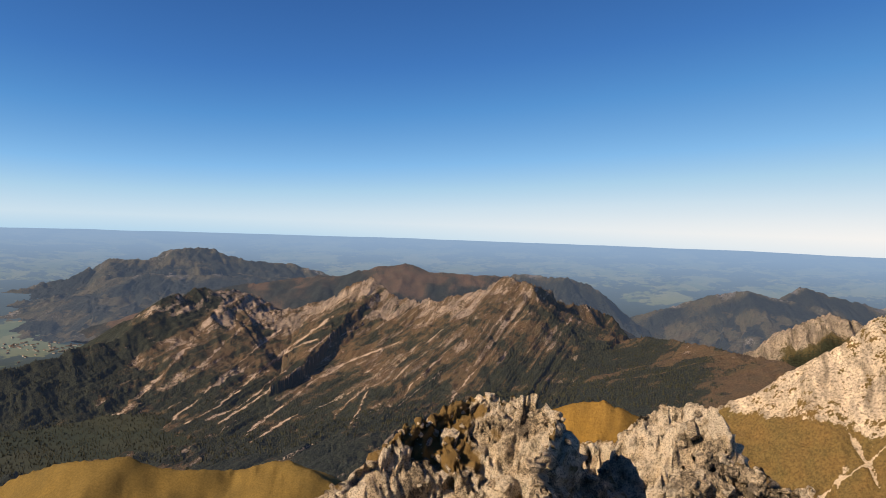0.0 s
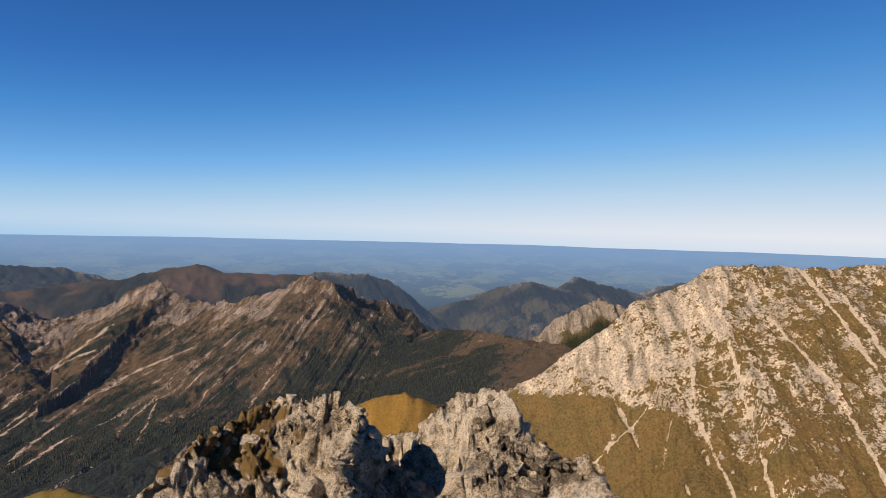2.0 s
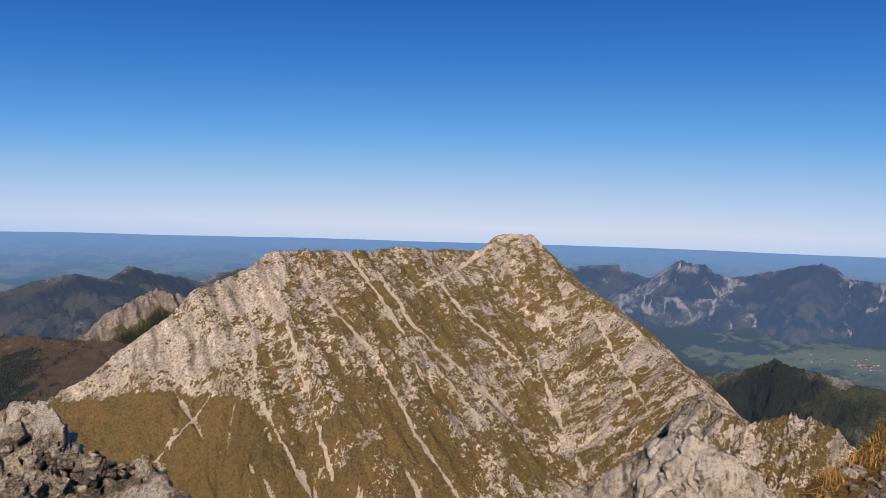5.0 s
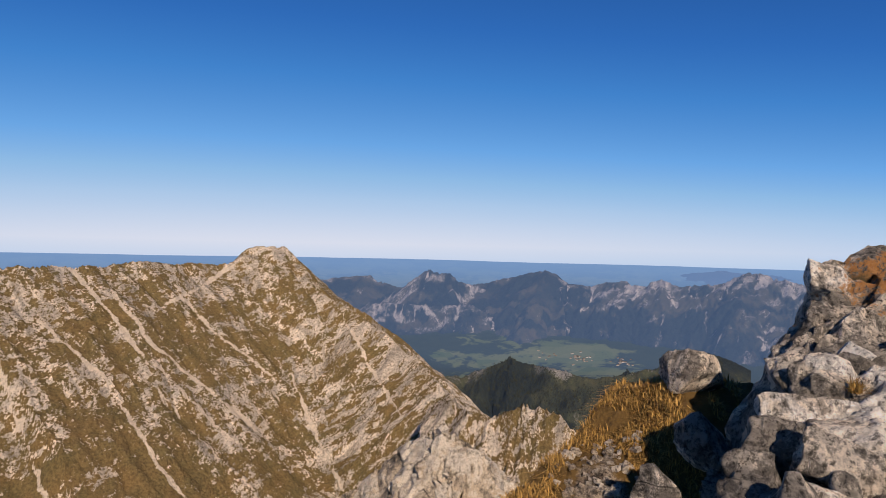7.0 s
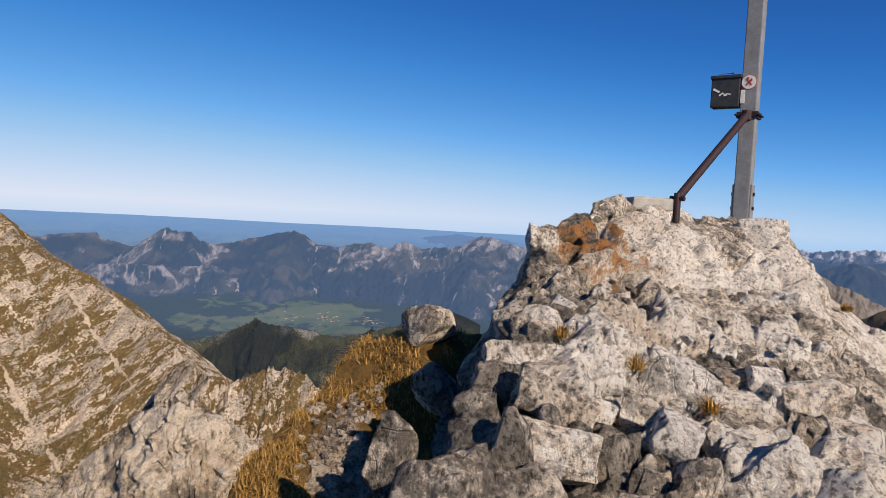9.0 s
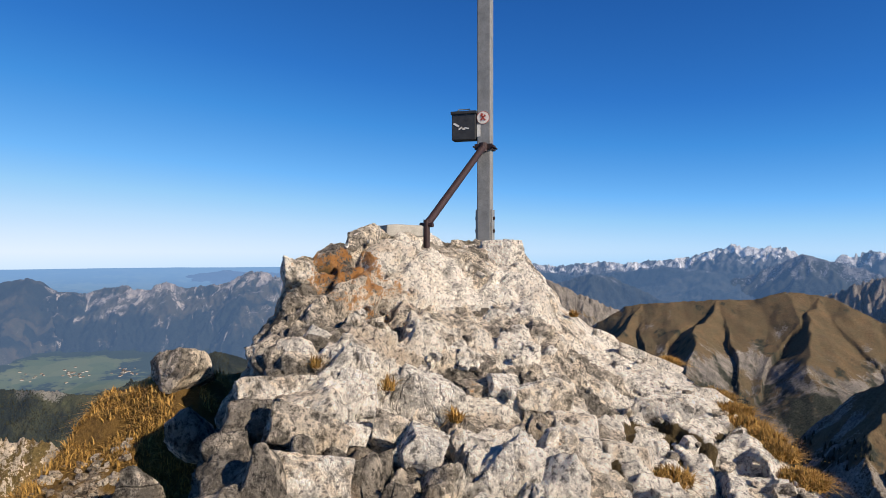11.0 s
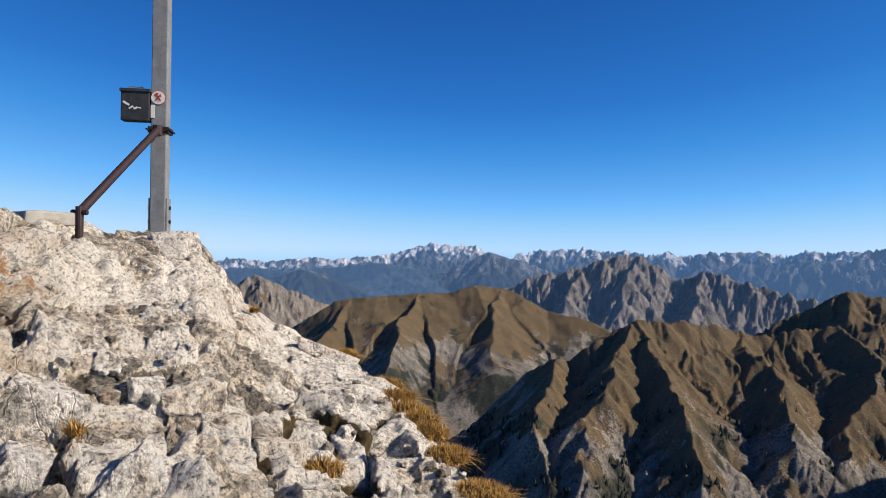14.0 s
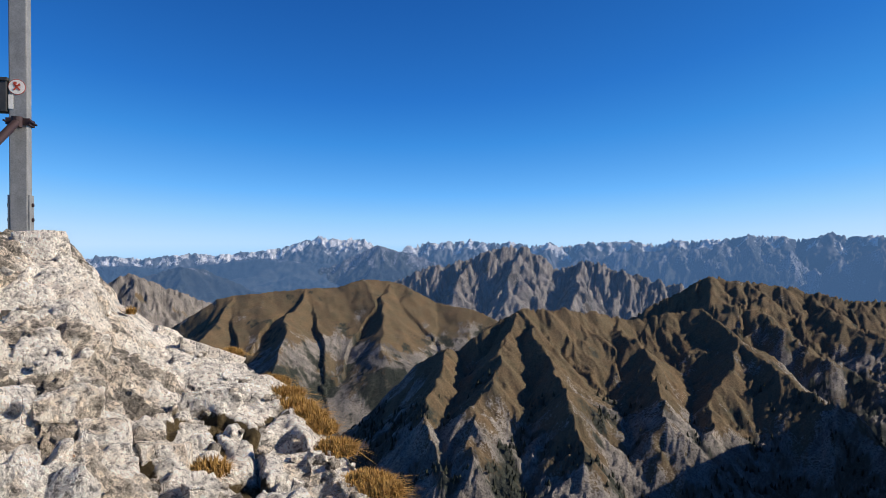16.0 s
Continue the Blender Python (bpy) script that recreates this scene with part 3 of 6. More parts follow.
def build_mountains():
    # the great limestone peak across the saddle
    mountain("mountain", (17, 84), (560, 1300), (590, 350), [
        [(19.5, -16.5, 860), (22.7, -13.9, 870), (25.3, -11.9, 885), (28.3, -9.3, 900), (30.3, -8.1, 910), (32.8, -5.5, 925), (35.4, -4.8, 935), (36.7, -3.9, 945),
         (38, -2.6, 955), (39.4, -2.3, 965), (42.1, -2.15, 990), (46.4, -2.1, 1040), (49.7, -1.7, 1085), (52.1, -1.85, 1120), (56, -1.85, 1180),
         (57.4, -1.0, 1200), (58.4, -0.37, 1215), (60.3, -0.26, 1235)],
        [(60.3, -0.26, 1235), (62.5, -2.25, 1195), (64.2, -3.85, 1160), (66.1, -5.2, 1120), (68.4, -6.9, 1070), (70.8, -9.0, 1010), (73.2, -10.7, 950), (74.8, -12.2, 900), (76.0, -14.0, 860), (78, -19, 800)],
    ], MAT_GREAT, mask_great, "steep limestone mountain with brown turf and pale scree gullies", steep=0.80, gully=0.30, wave=46, jag=2.5, rough=2.2, seed=11, ravine=40, cutting=0.075)
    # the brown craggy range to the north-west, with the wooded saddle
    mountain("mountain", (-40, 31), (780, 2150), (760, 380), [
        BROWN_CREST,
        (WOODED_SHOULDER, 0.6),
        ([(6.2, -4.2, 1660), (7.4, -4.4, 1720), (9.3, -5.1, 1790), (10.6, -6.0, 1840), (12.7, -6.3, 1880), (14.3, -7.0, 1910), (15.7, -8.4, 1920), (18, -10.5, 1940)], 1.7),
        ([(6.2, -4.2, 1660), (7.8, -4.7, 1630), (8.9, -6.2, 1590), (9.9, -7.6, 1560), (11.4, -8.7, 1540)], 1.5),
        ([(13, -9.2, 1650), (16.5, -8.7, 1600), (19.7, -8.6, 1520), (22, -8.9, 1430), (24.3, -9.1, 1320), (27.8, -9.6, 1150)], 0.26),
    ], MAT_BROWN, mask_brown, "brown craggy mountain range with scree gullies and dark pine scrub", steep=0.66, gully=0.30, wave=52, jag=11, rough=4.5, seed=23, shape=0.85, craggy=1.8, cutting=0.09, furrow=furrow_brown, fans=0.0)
    # pale crag beyond the saddle
    mountain("mountain", (21, 38), (1250, 1750), (220, 120), [
        [(23.5, -9.8, 1500), (24.5, -8.9, 1510), (27.1, -7.0, 1530), (29.1, -5.9, 1550), (30.3, -5.3, 1560), (32, -5.7, 1570), (33, -6.1, 1580), (36, -7.5, 1600)],
    ], MAT_PALE, lambda s, d, z, x, y, az: {"rock": 0.75 + 0.4 * fbm(x / 30, y / 30, 4, 31) - 0.5 * smooth(25, 70, d), "wood": 0.25 + 0.5 * smooth(30, 80, d) + 0.3 * fbm(x / 30, y / 30, 4, 32)},
        "pale limestone crag above dark mountain pines", steep=0.75, gully=0.9, wave=30, jag=8, rough=3.5, seed=37, craggy=2.2, ravine=34, cutting=0.2)
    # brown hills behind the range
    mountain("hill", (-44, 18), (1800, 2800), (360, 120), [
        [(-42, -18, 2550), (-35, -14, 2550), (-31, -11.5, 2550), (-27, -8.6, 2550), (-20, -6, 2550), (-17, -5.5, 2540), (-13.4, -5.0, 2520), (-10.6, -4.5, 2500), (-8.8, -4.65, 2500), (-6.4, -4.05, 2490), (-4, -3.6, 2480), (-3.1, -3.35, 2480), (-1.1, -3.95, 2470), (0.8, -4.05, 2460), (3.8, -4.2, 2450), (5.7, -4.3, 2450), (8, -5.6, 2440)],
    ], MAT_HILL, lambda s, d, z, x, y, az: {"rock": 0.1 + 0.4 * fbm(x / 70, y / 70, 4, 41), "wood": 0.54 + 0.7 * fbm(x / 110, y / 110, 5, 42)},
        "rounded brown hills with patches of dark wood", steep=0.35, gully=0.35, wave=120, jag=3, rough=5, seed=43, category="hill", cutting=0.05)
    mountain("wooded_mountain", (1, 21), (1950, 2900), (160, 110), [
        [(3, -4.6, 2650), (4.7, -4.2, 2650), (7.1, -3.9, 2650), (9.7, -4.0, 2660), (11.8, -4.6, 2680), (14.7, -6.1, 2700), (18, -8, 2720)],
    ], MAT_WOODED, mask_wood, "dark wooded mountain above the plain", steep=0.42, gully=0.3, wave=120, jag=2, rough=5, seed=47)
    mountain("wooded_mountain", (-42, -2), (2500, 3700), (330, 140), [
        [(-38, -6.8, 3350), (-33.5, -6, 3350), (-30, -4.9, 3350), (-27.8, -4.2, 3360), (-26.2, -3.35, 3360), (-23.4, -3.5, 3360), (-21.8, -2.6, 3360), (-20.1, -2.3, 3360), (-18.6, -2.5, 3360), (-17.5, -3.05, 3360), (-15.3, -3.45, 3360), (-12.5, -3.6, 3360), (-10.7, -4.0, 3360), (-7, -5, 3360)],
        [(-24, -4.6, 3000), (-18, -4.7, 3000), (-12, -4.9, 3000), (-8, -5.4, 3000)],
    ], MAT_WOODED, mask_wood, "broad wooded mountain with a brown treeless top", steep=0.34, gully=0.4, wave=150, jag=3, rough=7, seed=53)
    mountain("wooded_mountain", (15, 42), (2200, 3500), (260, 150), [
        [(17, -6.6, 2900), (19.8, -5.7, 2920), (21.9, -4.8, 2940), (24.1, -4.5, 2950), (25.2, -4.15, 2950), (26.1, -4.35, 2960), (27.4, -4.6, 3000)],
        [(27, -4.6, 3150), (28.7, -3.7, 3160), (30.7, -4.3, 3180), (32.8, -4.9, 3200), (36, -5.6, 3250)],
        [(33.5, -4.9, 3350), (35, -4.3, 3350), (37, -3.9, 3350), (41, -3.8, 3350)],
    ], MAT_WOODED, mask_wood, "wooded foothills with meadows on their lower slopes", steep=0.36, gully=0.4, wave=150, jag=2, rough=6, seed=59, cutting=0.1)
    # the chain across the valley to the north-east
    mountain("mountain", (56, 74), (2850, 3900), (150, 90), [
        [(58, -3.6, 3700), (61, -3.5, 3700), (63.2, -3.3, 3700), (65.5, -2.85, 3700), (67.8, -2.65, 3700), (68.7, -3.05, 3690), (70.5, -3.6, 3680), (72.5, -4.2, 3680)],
    ], MAT_NE, mask_wood, "flat-topped wooded mountain with haze painted on", steep=0.4, gully=0.4, wave=110, jag=3, rough=6, seed=61)
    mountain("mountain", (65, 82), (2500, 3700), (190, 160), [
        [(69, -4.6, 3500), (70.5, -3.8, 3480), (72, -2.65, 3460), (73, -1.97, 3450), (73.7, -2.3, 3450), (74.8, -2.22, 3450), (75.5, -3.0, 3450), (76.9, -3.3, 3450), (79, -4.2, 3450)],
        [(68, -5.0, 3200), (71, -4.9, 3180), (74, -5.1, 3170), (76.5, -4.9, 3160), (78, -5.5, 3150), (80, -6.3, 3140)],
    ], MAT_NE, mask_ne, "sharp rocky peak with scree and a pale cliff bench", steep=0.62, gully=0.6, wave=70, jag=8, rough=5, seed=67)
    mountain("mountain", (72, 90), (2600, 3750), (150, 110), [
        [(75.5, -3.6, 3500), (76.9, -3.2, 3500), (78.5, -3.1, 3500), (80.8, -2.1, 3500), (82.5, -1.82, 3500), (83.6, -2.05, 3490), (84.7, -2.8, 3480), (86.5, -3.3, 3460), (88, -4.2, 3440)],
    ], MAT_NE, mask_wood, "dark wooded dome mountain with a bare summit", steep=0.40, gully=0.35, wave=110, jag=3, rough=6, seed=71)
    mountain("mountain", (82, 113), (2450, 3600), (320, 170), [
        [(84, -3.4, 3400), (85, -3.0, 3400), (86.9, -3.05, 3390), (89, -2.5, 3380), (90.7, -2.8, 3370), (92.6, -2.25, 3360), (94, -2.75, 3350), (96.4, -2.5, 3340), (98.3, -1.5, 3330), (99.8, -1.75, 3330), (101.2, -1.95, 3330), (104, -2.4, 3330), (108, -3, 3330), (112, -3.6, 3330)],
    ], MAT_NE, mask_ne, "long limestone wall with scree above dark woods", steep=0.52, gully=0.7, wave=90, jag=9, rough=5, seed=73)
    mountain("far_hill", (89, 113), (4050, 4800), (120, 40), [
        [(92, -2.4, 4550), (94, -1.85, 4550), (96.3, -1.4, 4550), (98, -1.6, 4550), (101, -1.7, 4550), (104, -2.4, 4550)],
    ], MAT_HAZY, mask_wood, "far hill with blue haze painted on", steep=0.25, gully=0.3, wave=120, jag=4, rough=6, seed=79, category="hill")
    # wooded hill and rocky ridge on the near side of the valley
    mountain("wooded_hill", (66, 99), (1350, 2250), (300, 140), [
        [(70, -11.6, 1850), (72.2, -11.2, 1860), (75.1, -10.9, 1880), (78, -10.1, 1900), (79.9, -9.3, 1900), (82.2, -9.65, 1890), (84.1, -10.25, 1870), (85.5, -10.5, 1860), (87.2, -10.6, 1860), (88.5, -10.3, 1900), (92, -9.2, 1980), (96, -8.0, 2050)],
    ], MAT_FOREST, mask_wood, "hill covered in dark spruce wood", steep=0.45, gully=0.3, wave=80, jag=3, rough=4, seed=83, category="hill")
    mountain("rocky_ridge", (72.5, 92), (480, 1000), (260, 150), [
        [(74.0, -12.6, 800), (74.8, -12.3, 770), (75.7, -13.3, 750), (76.5, -13.4, 735), (77.4, -14.1, 720), (79, -13.9, 715), (80.7, -12.9, 715), (81.3, -13.1, 712), (82, -12.8, 710), (83.1, -13.3, 705), (84.4, -13.9, 700), (88, -16.5, 690), (91, -20, 680)],
    ], MAT_GREAT, mask_great, "jagged grey rock ridge with turf gullies", steep=1.0, gully=0.8, wave=24, jag=6, rough=2, seed=89, category="ridge")
    # the mountains to the east and south-east
    mountain("mountain", (116, 134), (1950, 2800), (190, 110), [
        [(119, -4.5, 2550), (121, -3.2, 2560), (122.6, -2.4, 2570), (123.5, -2.14, 2580), (124.7, -2.6, 2590), (127.2, -3.8, 2600), (130, -5.2, 2610)],
    ], MAT_EAST, mask_rock, "grey brown rocky hill", steep=0.55, gully=0.7, wave=60, jag=6, rough=4, seed=97)
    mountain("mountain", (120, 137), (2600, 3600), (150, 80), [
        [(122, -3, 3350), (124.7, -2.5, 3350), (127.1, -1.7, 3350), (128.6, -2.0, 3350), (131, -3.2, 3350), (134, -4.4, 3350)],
    ], MAT_BLUE, mask_wood, "dark wooded mountain with blue haze painted on", steep=0.5, gully=0.5, wave=90, jag=5, rough=5, seed=101)
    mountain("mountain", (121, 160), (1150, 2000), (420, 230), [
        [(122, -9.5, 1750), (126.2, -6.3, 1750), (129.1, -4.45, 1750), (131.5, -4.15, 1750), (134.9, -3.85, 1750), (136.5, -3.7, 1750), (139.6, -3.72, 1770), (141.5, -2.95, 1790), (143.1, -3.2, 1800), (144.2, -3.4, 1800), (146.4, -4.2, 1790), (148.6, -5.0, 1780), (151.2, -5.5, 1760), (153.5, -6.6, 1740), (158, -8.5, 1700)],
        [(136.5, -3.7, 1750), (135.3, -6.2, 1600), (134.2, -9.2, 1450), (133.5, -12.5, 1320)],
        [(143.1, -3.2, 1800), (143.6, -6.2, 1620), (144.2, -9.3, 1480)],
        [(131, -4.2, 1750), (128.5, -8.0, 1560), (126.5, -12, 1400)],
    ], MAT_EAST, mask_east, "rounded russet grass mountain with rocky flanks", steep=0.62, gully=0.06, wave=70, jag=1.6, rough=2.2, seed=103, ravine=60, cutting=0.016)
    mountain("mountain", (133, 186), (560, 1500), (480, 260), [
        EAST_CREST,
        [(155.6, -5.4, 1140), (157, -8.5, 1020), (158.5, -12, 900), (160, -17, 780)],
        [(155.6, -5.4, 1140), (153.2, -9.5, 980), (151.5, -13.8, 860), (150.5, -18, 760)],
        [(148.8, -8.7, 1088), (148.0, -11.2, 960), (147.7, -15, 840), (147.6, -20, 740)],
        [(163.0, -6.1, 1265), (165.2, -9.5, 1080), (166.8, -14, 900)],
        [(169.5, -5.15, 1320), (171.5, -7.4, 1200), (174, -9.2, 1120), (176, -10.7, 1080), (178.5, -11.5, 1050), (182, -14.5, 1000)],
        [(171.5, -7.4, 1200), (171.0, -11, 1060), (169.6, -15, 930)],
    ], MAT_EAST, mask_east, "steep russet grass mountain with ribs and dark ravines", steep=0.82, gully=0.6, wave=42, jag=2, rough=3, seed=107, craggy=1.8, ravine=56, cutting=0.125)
    # a ridge added out of view south of the summit, to shade the ravines
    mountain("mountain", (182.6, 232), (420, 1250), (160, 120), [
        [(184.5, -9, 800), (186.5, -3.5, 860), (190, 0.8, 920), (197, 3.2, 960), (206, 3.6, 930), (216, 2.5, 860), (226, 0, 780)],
    ], MAT_EAST, mask_east, "unseen russet grass ridge added south of the summit for shade", steep=0.8, gully=0.5, wave=50, jag=4, rough=3, seed=151)
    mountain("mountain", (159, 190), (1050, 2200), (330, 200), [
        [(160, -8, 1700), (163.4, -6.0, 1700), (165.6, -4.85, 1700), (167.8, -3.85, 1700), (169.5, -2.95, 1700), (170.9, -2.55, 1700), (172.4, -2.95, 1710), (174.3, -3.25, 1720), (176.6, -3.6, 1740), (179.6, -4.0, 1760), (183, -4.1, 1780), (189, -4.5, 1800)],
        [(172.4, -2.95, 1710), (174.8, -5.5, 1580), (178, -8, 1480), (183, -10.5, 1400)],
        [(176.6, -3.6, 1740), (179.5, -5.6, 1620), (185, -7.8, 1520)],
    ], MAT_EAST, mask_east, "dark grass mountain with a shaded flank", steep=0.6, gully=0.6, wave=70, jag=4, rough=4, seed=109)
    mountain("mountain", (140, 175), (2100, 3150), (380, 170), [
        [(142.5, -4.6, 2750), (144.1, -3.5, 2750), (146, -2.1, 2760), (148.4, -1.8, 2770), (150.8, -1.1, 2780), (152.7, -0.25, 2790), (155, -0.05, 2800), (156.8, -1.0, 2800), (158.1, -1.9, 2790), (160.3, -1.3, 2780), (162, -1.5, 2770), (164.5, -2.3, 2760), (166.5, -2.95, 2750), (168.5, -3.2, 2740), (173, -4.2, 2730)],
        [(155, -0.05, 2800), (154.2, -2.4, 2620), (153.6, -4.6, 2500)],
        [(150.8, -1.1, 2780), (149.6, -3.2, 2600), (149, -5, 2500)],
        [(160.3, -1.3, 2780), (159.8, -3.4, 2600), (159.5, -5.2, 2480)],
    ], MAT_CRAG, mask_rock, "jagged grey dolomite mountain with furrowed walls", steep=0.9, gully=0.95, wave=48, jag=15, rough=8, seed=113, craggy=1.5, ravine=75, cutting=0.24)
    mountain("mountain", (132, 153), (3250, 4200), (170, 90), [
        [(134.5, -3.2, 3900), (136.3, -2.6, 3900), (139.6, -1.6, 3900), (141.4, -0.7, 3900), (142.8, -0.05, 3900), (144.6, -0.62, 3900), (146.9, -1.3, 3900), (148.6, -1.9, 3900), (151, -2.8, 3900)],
    ], MAT_BLUE, mask_ne, "dark cone-shaped mountain with blue haze painted on", steep=0.6, gully=0.5, wave=80, jag=5, rough=6, seed=127)
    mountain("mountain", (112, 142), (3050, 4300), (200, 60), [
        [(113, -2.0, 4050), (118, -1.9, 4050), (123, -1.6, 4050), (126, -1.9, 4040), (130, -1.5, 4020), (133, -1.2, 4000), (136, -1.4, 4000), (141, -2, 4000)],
    ], MAT_BLUE_FAR, mask_wood, "mountain slopes of the valley with blue haze painted on", steep=0.32, gully=0.5, wave=110, jag=5, rough=6, seed=149)
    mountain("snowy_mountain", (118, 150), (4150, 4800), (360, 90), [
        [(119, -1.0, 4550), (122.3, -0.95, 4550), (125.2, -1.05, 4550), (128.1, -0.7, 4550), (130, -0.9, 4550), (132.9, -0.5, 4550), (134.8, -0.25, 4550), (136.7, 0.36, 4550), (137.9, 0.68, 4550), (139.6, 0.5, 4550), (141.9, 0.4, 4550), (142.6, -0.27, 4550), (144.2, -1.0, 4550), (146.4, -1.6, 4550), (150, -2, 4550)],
    ], MAT_SNOW, mask_snow, "far snow-dusted rocky massif with blue haze painted on", steep=0.6, gully=0.6, wave=60, jag=13, rough=7, seed=131, ravine=70, cutting=0.3)
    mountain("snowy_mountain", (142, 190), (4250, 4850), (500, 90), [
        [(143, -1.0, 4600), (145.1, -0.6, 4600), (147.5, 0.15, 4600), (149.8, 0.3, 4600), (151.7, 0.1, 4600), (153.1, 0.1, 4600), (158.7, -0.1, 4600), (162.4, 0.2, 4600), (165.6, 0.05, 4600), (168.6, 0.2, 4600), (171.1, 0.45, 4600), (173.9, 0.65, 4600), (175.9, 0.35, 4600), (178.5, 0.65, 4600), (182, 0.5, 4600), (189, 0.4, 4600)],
    ], MAT_SNOW, mask_snow, "far chain of snowy peaks with blue haze painted on", steep=0.6, gully=0.5, wave=130, jag=4, rough=6, seed=137, ravine=230, cutting=0.22)
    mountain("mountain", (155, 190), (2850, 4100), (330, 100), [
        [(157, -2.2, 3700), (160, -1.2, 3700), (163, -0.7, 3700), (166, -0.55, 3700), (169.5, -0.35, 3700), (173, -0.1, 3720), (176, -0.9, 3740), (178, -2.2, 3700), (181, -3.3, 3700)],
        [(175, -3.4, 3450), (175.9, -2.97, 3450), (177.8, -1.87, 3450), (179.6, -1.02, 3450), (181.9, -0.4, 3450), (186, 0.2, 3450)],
    ], MAT_BLUE_FAR, mask_ne, "shadowed mountain range with blue haze painted on", steep=0.55, gully=0.7, wave=120, jag=4, rough=7, seed=139, ravine=170, cutting=0.3)


build_ground()
build_mountains()


# ---- woods ----
def needle_material():
    m, t, s = nodes_of("dark_spruce_needles")
    own = t.nodes.new("ShaderNodeNewGeometry")
    c = mix(t, own.outputs["Random Per Island"], (0.00924, 0.0139, 0.00847), (0.0262, 0.0293, 0.0139))
    t.links.new(mix(t, 1.0, c, ramp(t, grain(t, 0.8, 4, 0.6), [(0.3, 0.6), (0.7, 1.4)]), "MULTIPLY"), s.inputs["Base Color"])
    s.inputs["Roughness"].default_value = 0.9
    return m


MAT_NEEDLES = needle_material()


def wood(name, points, heights, label, seed):
    """Many small spruces: two ragged skirts of needles over a thin stem."""
    rng = np.random.default_rng(seed)
    verts, faces = [], []
    for (x, y, z), h in zip(points, heights):
        w, turn = h * rng.uniform(0.24, 0.38), rng.uniform(0, 6.28)
        for base, top, wide in ((0.08, 0.62, 1.0), (0.42, 1.0, 0.62)):
            k = len(verts)
            for i in range(5):
                a = turn + 1.2566 * i + base
                q = w * wide * rng.uniform(0.75, 1.25)
                verts.append((x + q * math.cos(a), y + q * math.sin(a), z + h * base - 0.04 * h * rng.uniform(0, 1)))
            verts.append((x, y, z + h * top))
            faces += [(k + i, k + (i + 1) % 5, k + 5) for i in range(5)]
    mesh = bpy.data.meshes.new(name)
    mesh.from_pydata(verts, [], faces)
    mesh.materials.append(MAT_NEEDLES)
    tagged(new(name, mesh), label, "wood", kind="stuff")


def scatter(key, count, seed, limit, box, tall):
    x, y, z, mask, az, r = HEIGHTS[key]
    rng = np.random.default_rng(seed)
    ok = (mask > limit) & (z > valley(az, r)) & (az > box[0]) & (az < box[1]) & (r > box[2]) & (r < box[3])
    pick = rng.choice(np.flatnonzero(ok.ravel()), count)
    jitter = rng.normal(0, 3, (count, 2))
    return np.stack([x.ravel()[pick] + jitter[:, 0], y.ravel()[pick] + jitter[:, 1], z.ravel()[pick] - 0.8], -1), rng.uniform(*tall, count)


def valley_trees(count, seed, box, tall):
    rng = np.random.default_rng(seed)
    az, r = rng.uniform(box[0], box[1], count), rng.uniform(box[2], box[3], count)
    x, y = ground_point(az, r)
    return np.stack([x, y, valley(az, r) - 0.8], -1), rng.uniform(*tall, count)


def build_woods():
    range_key = next(k for k in HEIGHTS if k[1] == 23)
    p, h = scatter(range_key, 13000, 801, 0.52, (-38, 30, 1000, 1900), (3, 6))
    q, g = valley_trees(9000, 802, (-44, -12, 1050, 1600), (3, 6))
    wood("spruce_wood", np.concatenate([p, q]), np.concatenate([h, g]), "dark spruce and pine wood on the lower slopes", 803)
    hill_key = next(k for k in HEIGHTS if k[1] == 83)
    p, h = scatter(hill_key, 8000, 804, 0.4, (68, 97, 1500, 2050), (3.5, 6.5))
    wood("spruce_wood", p, h, "dark spruce wood on the round hill", 805)
    p, h = scatter(next(k for k in HEIGHTS if k[1] == 107), 1800, 806, 0.5, (136, 183, 600, 1100), (4, 9))
    wood("pine_scrub", p, h, "dark pines clinging to the lower ravines", 807)


build_woods()


